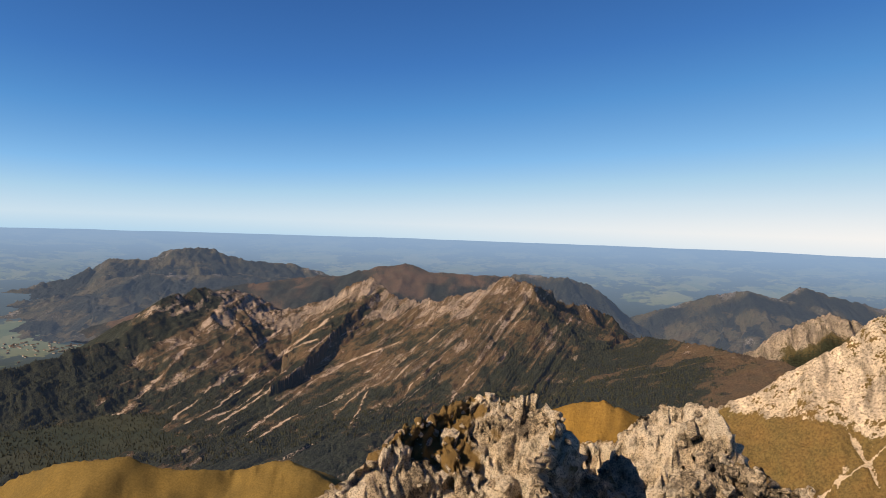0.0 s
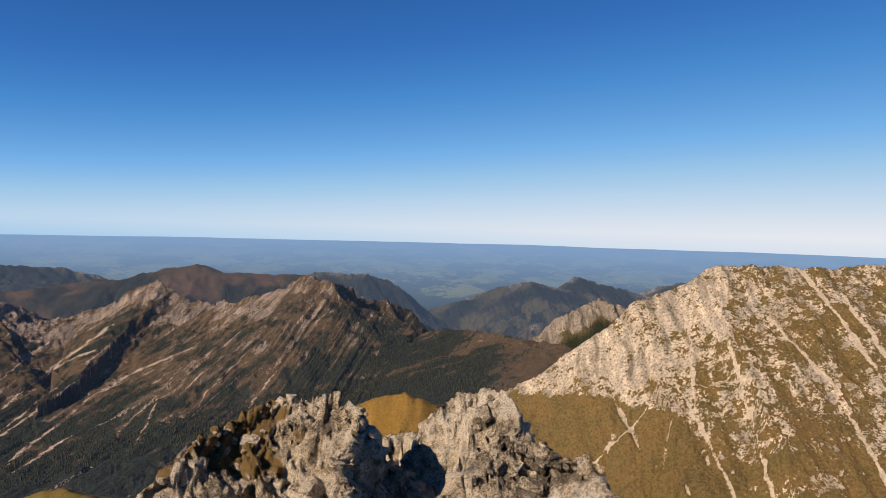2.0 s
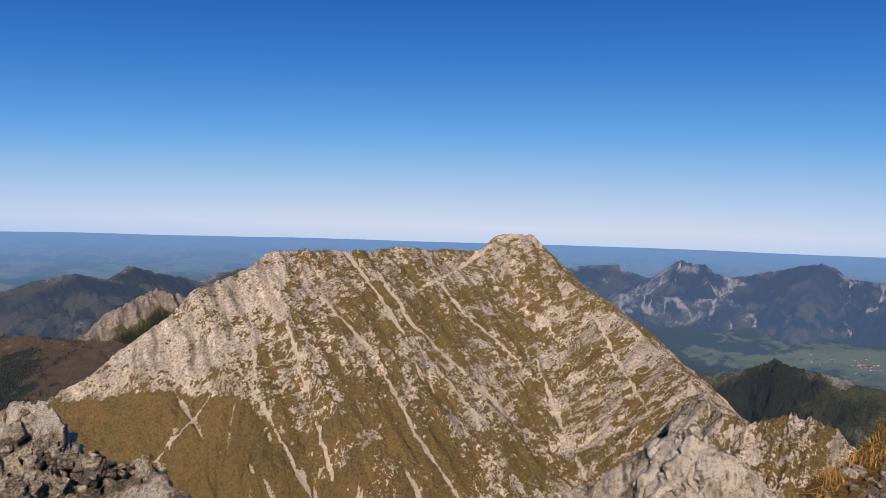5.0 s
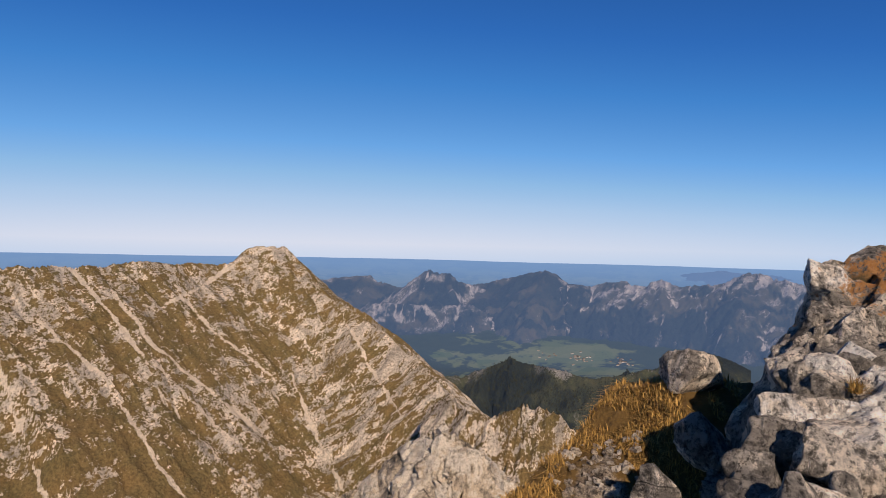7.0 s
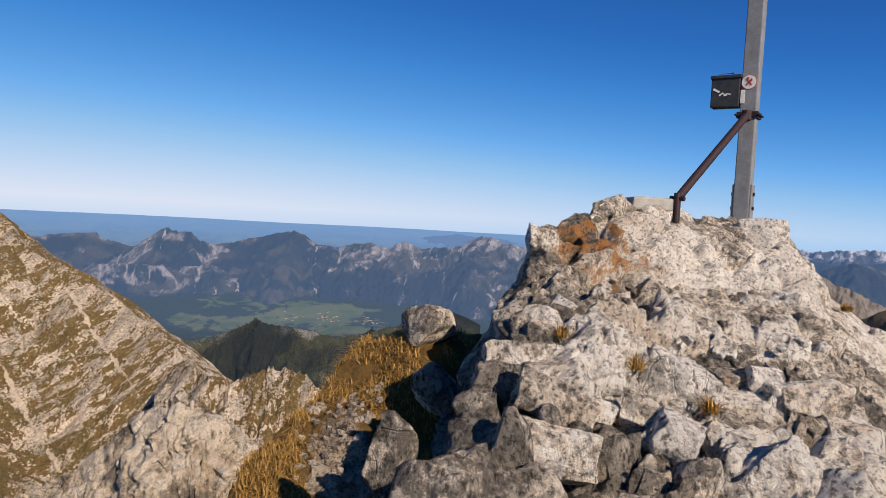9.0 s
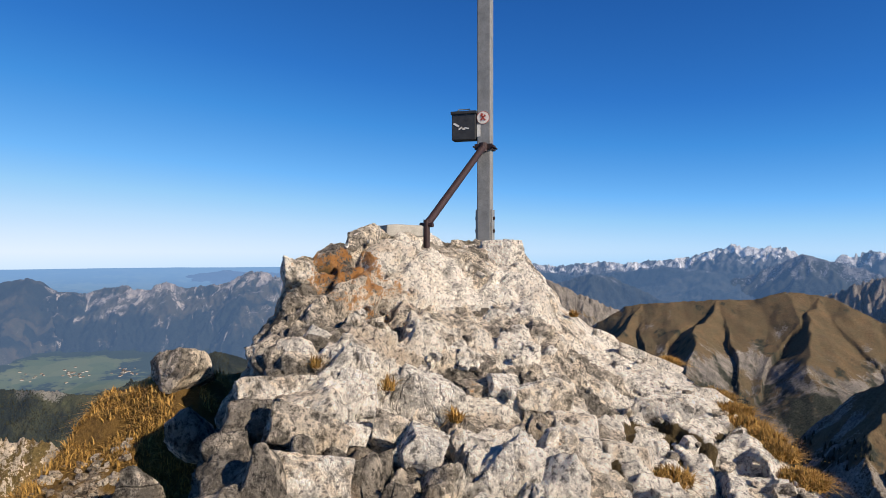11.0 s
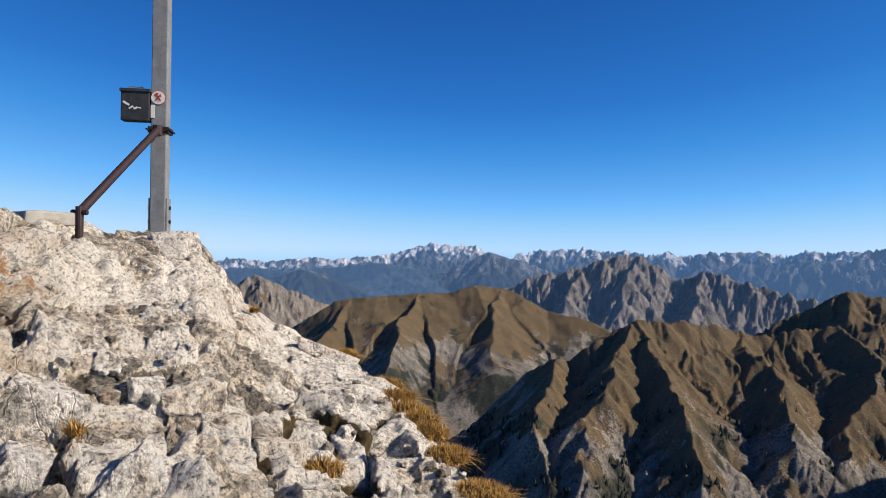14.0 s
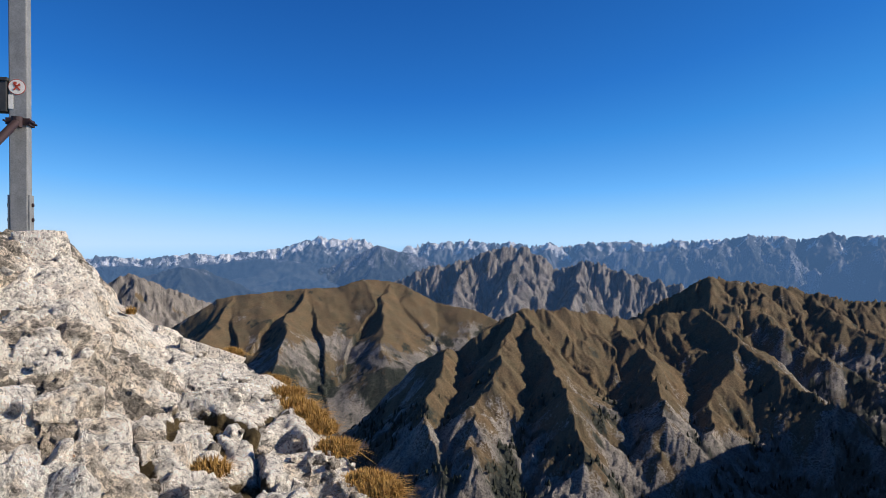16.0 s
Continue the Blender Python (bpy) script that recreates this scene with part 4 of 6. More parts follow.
# ---- villages in the valleys ----
def village(label, spots, seed, size):
    """Small white houses with brown gabled roofs, too far to tell apart one by one."""
    rng = np.random.default_rng(seed)
    walls, roofs = ([], []), ([], [])
    for az, r, spread, count in spots:
        for _ in range(count):
            a, d = az + rng.normal(0, spread), r + rng.normal(0, spread * 60)
            x, y = (float(c) for c in ground_point(a, d))
            z = float(valley(np.array([a]), np.array([d]))[0])
            w, l, h, turn = size * rng.uniform(0.7, 1.2), size * rng.uniform(1.0, 1.8), size * rng.uniform(0.6, 0.9), rng.uniform(0, 3.1)
            c, s = math.cos(turn), math.sin(turn)
            def put(u, v, up):
                return (x + u * c - v * s, y + u * s + v * c, z + up)
            k = len(walls[0])
            for up in (-2.0, h):
                walls[0].extend(put(u, v, up) for u, v in ((-w, -l), (w, -l), (w, l), (-w, l)))
            walls[1].extend((k + i, k + (i + 1) % 4, k + 4 + (i + 1) % 4, k + 4 + i) for i in range(4))
            k = len(roofs[0])
            roofs[0].extend([put(-1.15 * w, -1.1 * l, h), put(1.15 * w, -1.1 * l, h), put(1.15 * w, 1.1 * l, h), put(-1.15 * w, 1.1 * l, h), put(0, -1.1 * l, 1.7 * h), put(0, 1.1 * l, 1.7 * h)])
            roofs[1].extend([(k, k + 4, k + 5, k + 3), (k + 1, k + 2, k + 5, k + 4), (k, k + 1, k + 4), (k + 2, k + 3, k + 5)])
    top = new("village")
    tagged(top, label, "village", kind="stuff")
    for name, (verts, faces), colours in (("house_walls", walls, ((0.42, 0.40, 0.37), (0.22, 0.20, 0.18))), ("house_roofs", roofs, ((0.10, 0.07, 0.058), (0.08, 0.072, 0.066)))):
        m, t, s = nodes_of(name)
        own = t.nodes.new("ShaderNodeNewGeometry")
        t.links.new(mix(t, own.outputs["Random Per Island"], *colours), s.inputs["Base Color"])
        s.inputs["Roughness"].default_value = 0.85
        mesh = bpy.data.meshes.new(name)
        mesh.from_pydata(verts, [], faces)
        mesh.materials.append(m)
        new(name, mesh).parent = top


village("village of white houses on the valley meadows", [(-29.8, 2460, 1.3, 70), (-32.5, 2500, 0.8, 25), (-31.5, 2900, 1.5, 14)], 901, 3.0)
village("villages of white houses along the green valley", [(86.0, 2660, 0.5, 26), (89.3, 2640, 0.45, 20), (83.2, 2700, 0.4, 8), (76.0, 2300, 1.2, 4), (27, 2560, 2.5, 10)], 902, 2.9)


# ---- rock near at hand ----
def at(az, el, r, lift=0.0):
    x, y = ground_point(az, r)
    return (float(x), float(y), height_at(el, r) + lift)


def joints(t, scale, wide, bend=0.05, stretch=(1, 1, 1)):
    """Hairline joints between angular pieces: 1 in the joint, 0 on the faces."""
    geo = t.nodes.new("ShaderNodeNewGeometry")
    wob = t.nodes.new("ShaderNodeTexNoise")
    wob.inputs["Scale"].default_value, wob.inputs["Detail"].default_value = scale * 1.3, 5.0
    t.links.new(geo.outputs["Position"], wob.inputs["Vector"])
    push = t.nodes.new("ShaderNodeVectorMath")
    push.operation = "MULTIPLY_ADD"
    t.links.new(wob.outputs["Color"], push.inputs[0])
    push.inputs[1].default_value = (bend * 12 / scale,) * 3
    t.links.new(geo.outputs["Position"], push.inputs[2])
    cell = t.nodes.new("ShaderNodeTexVoronoi")
    cell.feature = "DISTANCE_TO_EDGE"
    cell.inputs["Scale"].default_value = scale
    squeeze = t.nodes.new("ShaderNodeMapping")
    squeeze.inputs["Scale"].default_value, squeeze.inputs["Rotation"].default_value = stretch, (0.3, 0.4, 0.6)
    t.links.new(push.outputs[0], squeeze.inputs["Vector"])
    t.links.new(squeeze.outputs[0], cell.inputs["Vector"])
    return ramp(t, cell.outputs["Distance"], [(0.0, 1.0), (wide, 0.0)])


def rock_material(name, light, dark, size, lichen=True, earth=((0.05, 0.036, 0.018), (0.17, 0.12, 0.05))):
    """Weathered limestone: cream faces, grey crust in sharp patches, hairline joints, rust stains and orange lichen."""
    m, t, s = nodes_of(name)
    broad, mid, fine, grit = grain(t, 0.9 / size, 5, 0.65), grain(t, 5 / size, 8, 0.72), grain(t, 34 / size, 6, 0.75), grain(t, 100 / size, 4, 0.7)
    own = t.nodes.new("ShaderNodeObjectInfo")
    tone = calc(t, "ADD", calc(t, "MULTIPLY", attr(t, "tone"), 0.42), calc(t, "MULTIPLY", broad, 0.42))
    tone = calc(t, "ADD", tone, calc(t, "MULTIPLY", own.outputs["Random"], 0.08))
    patch = calc(t, "MULTIPLY", calc(t, "SUBTRACT", grain(t, 2.6 / size, 9, 0.75), 0.5), 0.7)
    tone = calc(t, "ADD", calc(t, "ADD", tone, patch), 0.115)
    colour = mix(t, ramp(t, tone, [(0.41, 0.0), (0.50, 1.0)]), dark, light)
    colour = mix(t, ramp(t, tone, [(0.54, 0.0), (0.61, 1.0)]), colour, tuple(min(0.92, c * f) for c, f in zip(light, (1.22, 1.31, 1.44))))
    crust = ramp(t, calc(t, "ADD", calc(t, "MULTIPLY", grain(t, 17 / size, 9, 0.8), 0.75), calc(t, "MULTIPLY", broad, 0.3)), [(0.505, 1.0), (0.53, 0.0)])
    crust = calc(t, "MULTIPLY", crust, ramp(t, tone, [(0.46, 0.75), (0.62, 0.2)]))
    colour = mix(t, crust, colour, tuple(c * 0.42 for c in dark))
    rust = ramp(t, calc(t, "ADD", calc(t, "MULTIPLY", mid, 0.6), calc(t, "MULTIPLY", broad, 0.5)), [(0.56, 0.0), (0.68, 0.55)])
    colour = mix(t, rust, colour, (0.277, 0.193, 0.123))
    colour = mix(t, 1.0, colour, ramp(t, mid, [(0.37, 0.45), (0.46, 1.05), (0.60, 1.3)]), "MULTIPLY")
    colour = mix(t, 1.0, colour, ramp(t, fine, [(0.38, 0.3), (0.46, 1.0), (0.62, 1.2)]), "MULTIPLY")
    coarse, hair = joints(t, 4.5 / size, 0.018, 0.03, (1.0, 1.5, 0.7)), joints(t, 13 / size, 0.03, 0.05, (1.6, 1.0, 0.6))
    some, more = (ramp(t, grain(t, f / size, 4, 0.6), [(0.47, 0.0), (0.58, 1.0)]) for f in (1.7, 1.1))
    crack = calc(t, "MAXIMUM", calc(t, "MULTIPLY", coarse, more), calc(t, "MULTIPLY", hair, calc(t, "MULTIPLY", some, 0.6)))
    colour = mix(t, calc(t, "MULTIPLY", crack, 0.4), colour, tuple(c * 0.35 for c in dark))
    if lichen:
        place = t.nodes.new("ShaderNodeNewGeometry")
        gap = t.nodes.new("ShaderNodeVectorMath")
        gap.operation = "DISTANCE"
        t.links.new(place.outputs["Position"], gap.inputs[0])
        gap.inputs[1].default_value = (2.82, -0.78, 1.50)
        near = ramp(t, gap.outputs["Value"], [(0.08, 0.20), (0.28, 0.13), (0.42, 0.0)])
        spots = calc(t, "ADD", calc(t, "MULTIPLY", mid, 0.9), calc(t, "MULTIPLY", fine, 0.55))
        spots = ramp(t, calc(t, "ADD", calc(t, "ADD", spots, attr(t, "lichen")), near), [(0.86, 0.0), (0.91, 0.85)])
        colour = mix(t, spots, colour, mix(t, fine, (0.391, 0.128, 0.0187), (0.561, 0.264, 0.0595)))
    colour = mix(t, ramp(t, calc(t, "ADD", attr(t, "soil"), calc(t, "MULTIPLY", calc(t, "SUBTRACT", mid, 0.5), 0.8)), [(0.45, 0.0), (0.6, 1.0)]), colour, mix(t, fine, *earth))
    t.links.new(colour, s.inputs["Base Color"])
    s.inputs["Roughness"].default_value = 0.88
    s.inputs["Specular IOR Level"].default_value = 0.25
    rough = grain(t, 13 / size, 8, 0.78)
    skin = calc(t, "ADD", calc(t, "MULTIPLY", mid, 0.6), calc(t, "MULTIPLY", rough, 0.7))
    skin = calc(t, "ADD", skin, calc(t, "ADD", calc(t, "MULTIPLY", fine, 0.4), calc(t, "MULTIPLY", grit, 0.15)))
    bump(t, s, calc(t, "SUBTRACT", skin, calc(t, "MULTIPLY", calc(t, "MULTIPLY", coarse, more), 0.2)), size * 0.10, 1.0)
    return m


def cells_solid(x, y, z, seed):
    """Cells in space: distance to the nearest border, the cell's own chance, and the offset from its middle."""
    ix, iy, iz = np.floor(x), np.floor(y), np.floor(z)
    f1, f2 = np.full(x.shape, 9.0), np.full(x.shape, 9.0)
    ident, ox, oy, oz = (np.zeros(x.shape) for _ in range(4))
    for dx in (-1, 0, 1):
        for dy in (-1, 0, 1):
            for dz in (-1, 0, 1):
                jx, jy = ix + dx + 113 * (iz + dz), iy + dy + 71 * (iz + dz)
                chance = hash01(jx, jy, seed)
                px = ix + dx + 0.1 + 0.8 * chance - x
                py = iy + dy + 0.1 + 0.8 * hash01(jx, jy, seed + 7) - y
                pz = iz + dz + 0.1 + 0.8 * hash01(jx, jy, seed + 13) - z
                d = np.sqrt(px * px + py * py + pz * pz)
                near = d < f1
                f2 = np.where(near, f1, np.minimum(f2, d))
                f1 = np.where(near, d, f1)
                ident = np.where(near, chance, ident)
                ox, oy, oz = np.where(near, -px, ox), np.where(near, -py, oy), np.where(near, -pz, oz)
    return f2 - f1, ident, ox, oy, oz


def blocks(x, y, z, size, seed):
    """Relief of cracked and tilted slabs at four scales, with the chance of the larger blocks and the cracks."""
    u, v = (x + 0.4 * z) / size, (y + 0.7 * z) / size
    wx, wy = x + 0.14 * size * fbm(u / 0.7, v / 0.7, 2, seed), y + 0.14 * size * fbm(u / 0.7 + 9, v / 0.7 + 4, 2, seed + 1)
    total, cracks, chance = 0, 0, None
    for k, (scale, lift, tilt, crack) in enumerate(((1.0, 0.08, 0.20, 0.20), (0.42, 0.055, 0.15, 0.13), (0.17, 0.028, 0.08, 0.05), (0.07, 0.012, 0.03, 0.012))):
        turn = 0.5 + 0.35 * k
        step = scale * size
        a = (wx * math.cos(turn) - wy * math.sin(turn)) / (step * 1.3)
        b = (wx * math.sin(turn) + wy * math.cos(turn) + 0.25 * z) / (step * 0.9)
        c = (z - 0.3 * wx + 0.25 * wy) / (step * 0.7)
        edge, ident, ox, oy, oz = cells_solid(a, b, c, seed + 11 * k)
        way = ident * 6.283 * 7
        flat = lift * (ident - 0.5) * 2 + tilt * (ox * np.cos(way) + oy * np.sin(way) + 0.5 * oz)
        groove = np.exp(-(edge / 0.06) ** 2) * crack * (0.3 + smooth(-0.2, 0.4, vnoise(u * 0.8 / scale, v * 0.8 / scale, seed + 50 + k)))
        total = total + (flat - groove) * size
        cracks = cracks + groove * (1 if k < 2 else 0)
        if k < 2:
            chance = ident if chance is None else 0.5 * chance + 0.5 * ident
    total = total + 0.03 * size * fbm(u / 0.25, v / 0.25, 5, seed + 70, 0.6)
    return total, chance, cracks


def push_out(x, y, z, amount):
    """Moves the points of a grid along its normals."""
    p = np.stack([x, y, z], -1)
    a, b = np.gradient(p, axis=0), np.gradient(p, axis=1)
    n = np.cross(b, a)
    n /= np.linalg.norm(n, axis=-1, keepdims=True) + 1e-12
    n *= np.sign(n[..., 2:3] + 1e-9)
    p = p + n * amount[..., None]
    return p[..., 0], p[..., 1], p[..., 2], n


MAT_ROCK = rock_material("weathered_limestone", (0.72, 0.62, 0.50), (0.26, 0.228, 0.19), 0.6)
MAT_LEDGE = rock_material("earth_and_rubble", (0.4, 0.323, 0.239), (0.208, 0.154, 0.108), 0.4, True, ((0.077, 0.0423, 0.0123), (0.262, 0.154, 0.0423)))
MAT_ROCK_FAR = rock_material("weathered_limestone_ridge", (0.43, 0.35, 0.255), (0.18, 0.15, 0.115), 6.0, False, ((0.125, 0.08, 0.03), (0.25, 0.16, 0.062)))


CREST = [(84, -12, 2.9), (97.9, -2.6, 3.0), (98.7, -1.3, 3.02), (99.6, -0.6, 3.04), (100.9, 0.0, 3.1), (102.7, 0.35, 3.2), (104.0, 1.05, 3.28), (106.1, 2.05, 3.57), (107.7, 2.35, 3.73), (110, 2.1, 3.95),
         (112, 1.55, 4.2), (113, 1.35, 4.3), (116.7, 1.3, 4.74), (118.5, 1.2, 4.9), (119.6, 0.95, 4.86), (120.7, 0.15, 4.83), (121.9, -1.2, 4.80), (122.8, -2.7, 4.79), (123.6, -4.0, 4.77), (124.6, -4.8, 4.76),
         (125.8, -6.0, 4.74), (127.2, -6.7, 4.72), (129.5, -7.75, 4.55), (131.6, -8.5, 4.3), (133.5, -9.7, 4.07), (135.9, -11.5, 3.64), (137.4, -12.9, 3.35), (139.2, -14.4, 3.05), (142, -17.2, 2.68),
         (145, -19.7, 2.36), (148, -22, 2.1), (152, -26, 1.8)]


def brink(r):
    """The azimuth at which the summit block breaks off into the shaded gully."""
    return np.interp(r, [0.8, 1.4, 1.5, 1.66, 1.78, 1.94, 2.1, 2.45, 2.65, 2.8, 3.1, 3.6], [85, 89, 91.5, 94.2, 95.4, 97.0, 97.9, 98.8, 99.5, 100.2, 101.2, 103.2])


def mound(az, r, open_side=True):
    """The summit block's body: blocky lower slabs, a ledge, the steep head, and the fall into the gully and behind."""
    ca, ce, cr = (np.array(c, float) for c in zip(*CREST))
    a = np.maximum(az, 98.7)
    rc, ec = np.interp(a, ca, cr), np.interp(a, ca, ce)
    zc = EYE + rc * np.tan(np.radians(ec))
    foot = EYE - 0.66 - 0.25 * smooth(125, 150, az)
    share = np.clip((r - 0.8) / (rc - 0.8), 0, 1)
    head = smooth(124, 116, az)
    rise = head * np.interp(share, [0, 0.25, 0.45, 0.60, 0.80, 0.92, 1], [0, 0.17, 0.36, 0.47, 0.74, 0.93, 1]) + (1 - head) * share ** 1.15
    steps = 0.05 * np.sin(rise * 17 + 2.5 * fbm(az / 9, r * 0.7, 3, 307)) * rise * (1 - rise) * 3
    off = np.maximum(brink(r) - az, 0) * r * 0.01745
    gully = (3.0 - 1.0 * smooth(1.9, 2.6, r)) * (np.sqrt(off * off + 0.0016) - 0.04) if open_side else 0
    return foot + (zc - foot) * rise + steps - 1.5 * np.maximum(r - rc, 0) ** 1.25 - gully


def bleach(x, y):
    """Fresh white patches where the crust has broken off."""
    total = 0
    for px, py, wide in ((2.0, -0.75, 0.17), (1.93, -0.50, 0.12), (2.08, -1.08, 0.10), (3.1, -2.75, 0.35), (2.55, -2.45, 0.25), (3.06, -1.48, 0.22), (1.45, -0.75, 0.12), (2.3, -1.9, 0.13), (3.55, -2.75, 0.32), (2.9, -2.6, 0.16), (1.7, -1.6, 0.12)):
        total = total + 0.75 * np.exp(-((x - px) ** 2 + (y - py) ** 2) / wide ** 2)
    return total


PITS = ((2.21, -0.92, 0.06), (1.78, -1.06, 0.045), (1.91, -1.11, 0.04), (1.88, -1.28, 0.045), (1.84, -1.31, 0.04), (2.01, -0.63, 0.04), (1.70, -0.40, 0.04), (2.16, -0.96, 0.035), (2.90, -2.14, 0.05), (2.65, -0.45, 0.05),
        (1.65, -0.42, 0.025), (2.05, -1.73, 0.035))


def broken_steps(u):
    """Long flat tread, short steep riser."""
    f = u - np.floor(u)
    return np.where(f < 0.86, f / 0.86, (1 - f) / 0.14) - 0.5


def fractured(x, y, z, seed):
    """Massive limestone: faces that follow the bedding and two joint sets, parted by narrow deep clefts, at three sizes.
    Returns the relief in metres, the chance of the larger blocks and the depth of the clefts."""
    wx, wy, wz = (c + 0.03 * fbm(x / 0.3 + k, (y + z) / 0.3 - k, 3, seed + k) for k, c in enumerate((x, y, z)))
    relief, clefts, chance = 0, 0, 0
    sets = ((-0.28, 0.18, 0.94), (0.75, 0.62, 0.22), (0.55, -0.80, 0.25))
    for k, (size, lift, step, cleft) in enumerate(((0.46, 0.045, 0.150, 0.15), (0.20, 0.022, 0.15, 0.085), (0.085, 0.009, 0.14, 0.030))):
        turn = 0.95 + 0.3 * k
        a = (wx * math.cos(turn) - wy * math.sin(turn)) / (size * 1.35)
        b = (wx * math.sin(turn) + wy * math.cos(turn)) / (size * 0.95)
        c = (wz - 0.25 * wx + 0.15 * wy) / (size * 0.72)
        edge, ident, ox, oy, oz = cells_solid(a, b, c, seed + 11 * k)
        edge = edge * size * 0.5
        plateau = smooth(0, 0.03 * size + 0.003, edge)
        faces = lift * (ident - 0.5) * 2
        for m, (dx, dy, dz) in enumerate(sets):
            way = np.where((ident * (37 + 11 * m)) % 1 > 0.35, 1, -1)
            along = (wx * (dx + 0.25 * (ident - 0.5)) + wy * dy + wz * dz) / (size * (0.8, 1.1, 0.95)[m]) + 5.3 * ident
            faces = faces + step * size * (0.5, 0.45, 0.35)[m] * broken_steps(along * way) * 2
        share = smooth(-0.25, 0.35, fbm(x / (1.6 * size), (y + 0.6 * z) / (1.6 * size), 2, seed + 50 + k))
        wide = 0.009 + 0.013 * share if k == 0 else 0.005 + 0.007 * share
        groove = cleft * share * np.exp(-(edge / wide) ** 2)
        relief = relief + plateau * faces - groove
        clefts = clefts + groove
        chance = chance + ident * (0.5, 0.35, 0.15)[k]
    relief = relief + 0.012 * fbm(x / 0.10, (y + 0.7 * z) / 0.10, 6, seed + 70, 0.62)
    return relief, chance, clefts


def build_outcrop():
    az, v = np.meshgrid(np.linspace(79, 152, 640), np.linspace(0, 1, 430), indexing="ij")
    ca, ce, cr = (np.array(c, float) for c in zip(*CREST))
    rc = np.interp(np.maximum(az, 98.7), ca, cr)
    up, back = np.clip(v / 0.87, 0, 1), np.clip((v - 0.87) / 0.13, 0, 1)
    r = 0.8 * (rc / 0.8) ** up + 1.6 * back
    z = mound(az, r)
    x, y = ground_point(az, r)
    su, sv = -0.42 * x - 0.91 * y, 0.91 * x - 0.42 * y + 0.85 * z
    relief, chance, clefts = fractured(x, y, z, 301)
    swell = 0.05 * fbm(su / 0.8, sv / 0.8, 3, 311)
    hold = (1 - 0.55 * smooth(0.72, 0.87, v)) * (1 - 0.5 * smooth(120, 134, az) * smooth(0.45, 0.8, v)) * (1 - 0.5 * smooth(0.16, 0.0, v)) * (1 - 0.6 * smooth(0.5, -3.0, az - brink(r)))
    slabby = smooth(108, 116, az) * smooth(0.35, 0.55, v)
    hold = hold * (1 - 0.45 * slabby)
    strata = (0.008 + 0.016 * slabby) * fbm(sv / 0.05 + 0.8 * su, su / 0.55, 5, 313, 0.6) * smooth(104, 112, az) * (1 - 0.5 * smooth(0.8, 0.87, v))
    for px, py, wide in PITS:
        relief = relief - 2.4 * wide * np.exp(-(((x - px) ** 2 + (y - py) ** 2) / (0.8 * wide) ** 2) ** 2)
    x, y, z, n = push_out(x, y, z, (relief + swell) * hold - 0.012 + strata)
    lichen = 0.06 * np.exp(-((az - 104.8) / 2.2) ** 2 - ((r - 3.0) / 0.4) ** 2) + 0.05 * smooth(0.1, 0.5, fbm(su / 0.5, sv / 0.5, 3, 321)) - 0.07
    soil = 0.5 * smooth(0.03, 0.07, clefts) + 0.3 * fbm(su / 0.3, sv / 0.3, 3, 331) + 0.55 * np.exp(-((az - 133) / 4) ** 2 - ((r - 2.3) / 0.35) ** 2) - 0.05
    pale = bleach(x, y) + 0.30 * smooth(123, 131, az) * smooth(0.4, 0.75, v) + 0.12 * smooth(104, 108, az) * smooth(0.3, 0.5, v) - 0.06 * smooth(0.35, 0.1, v) - 0.15 * smooth(101, 95, az)
    ob = sheet("summit_outcrop", x, y, z, MAT_ROCK, {"tone": chance - 0.30 + pale + 0.3 * fbm(sv / 0.10, su / 0.5, 4, 317, 0.6), "lichen": lichen, "soil": soil - 0.6 * bleach(x, y)}, skirt=-5.0)
    return tagged(ob, "cracked pale limestone summit block with orange lichen", "rock")


# the blocks that stand out of the summit rock: azimuth, distance, width, height, paleness
STANDING = ((104.6, 2.00, 0.187, 0.20, 1.0), (111.0, 2.14, 0.27, 0.21, 1.0), (109.8, 1.75, 0.144, 0.129, 0.7), (117.5, 2.36, 0.15, 0.125, 0.8), (104.2, 1.79, 0.09, 0.07, 0.95), (98.4, 1.97, 0.31, 0.10, 0.55),
            (100.7, 1.76, 0.24, 0.11, 0.4), (99.7, 1.61, 0.29, 0.15, 0.5), (101.7, 2.32, 0.117, 0.078, 0.8), (98.4, 2.31, 0.23, 0.117, 0.45), (118.7, 4.25, 0.36, 0.30, 0.75), (115.2, 3.43, 0.18, 0.31, 0.95),
            (100.6, 2.87, 0.14, 0.144, 0.5), (127.2, 4.50, 0.21, 0.13, 1.0), (130.4, 4.12, 0.40, 0.17, 1.0), (134.4, 3.55, 0.27, 0.11, 0.9), (123.5, 2.22, 0.17, 0.25, 0.5), (120.9, 2.33, 0.22, 0.12, 0.55),
            (114.7, 2.50, 0.127, 0.085, 0.6), (107.4, 1.84, 0.126, 0.111, 0.6), (114.6, 1.85, 0.145, 0.145, 0.5), (127.7, 2.27, 0.18, 0.18, 0.5), (118.3, 1.72, 0.166, 0.135, 0.45), (131.1, 2.81, 0.26, 0.12, 0.6))


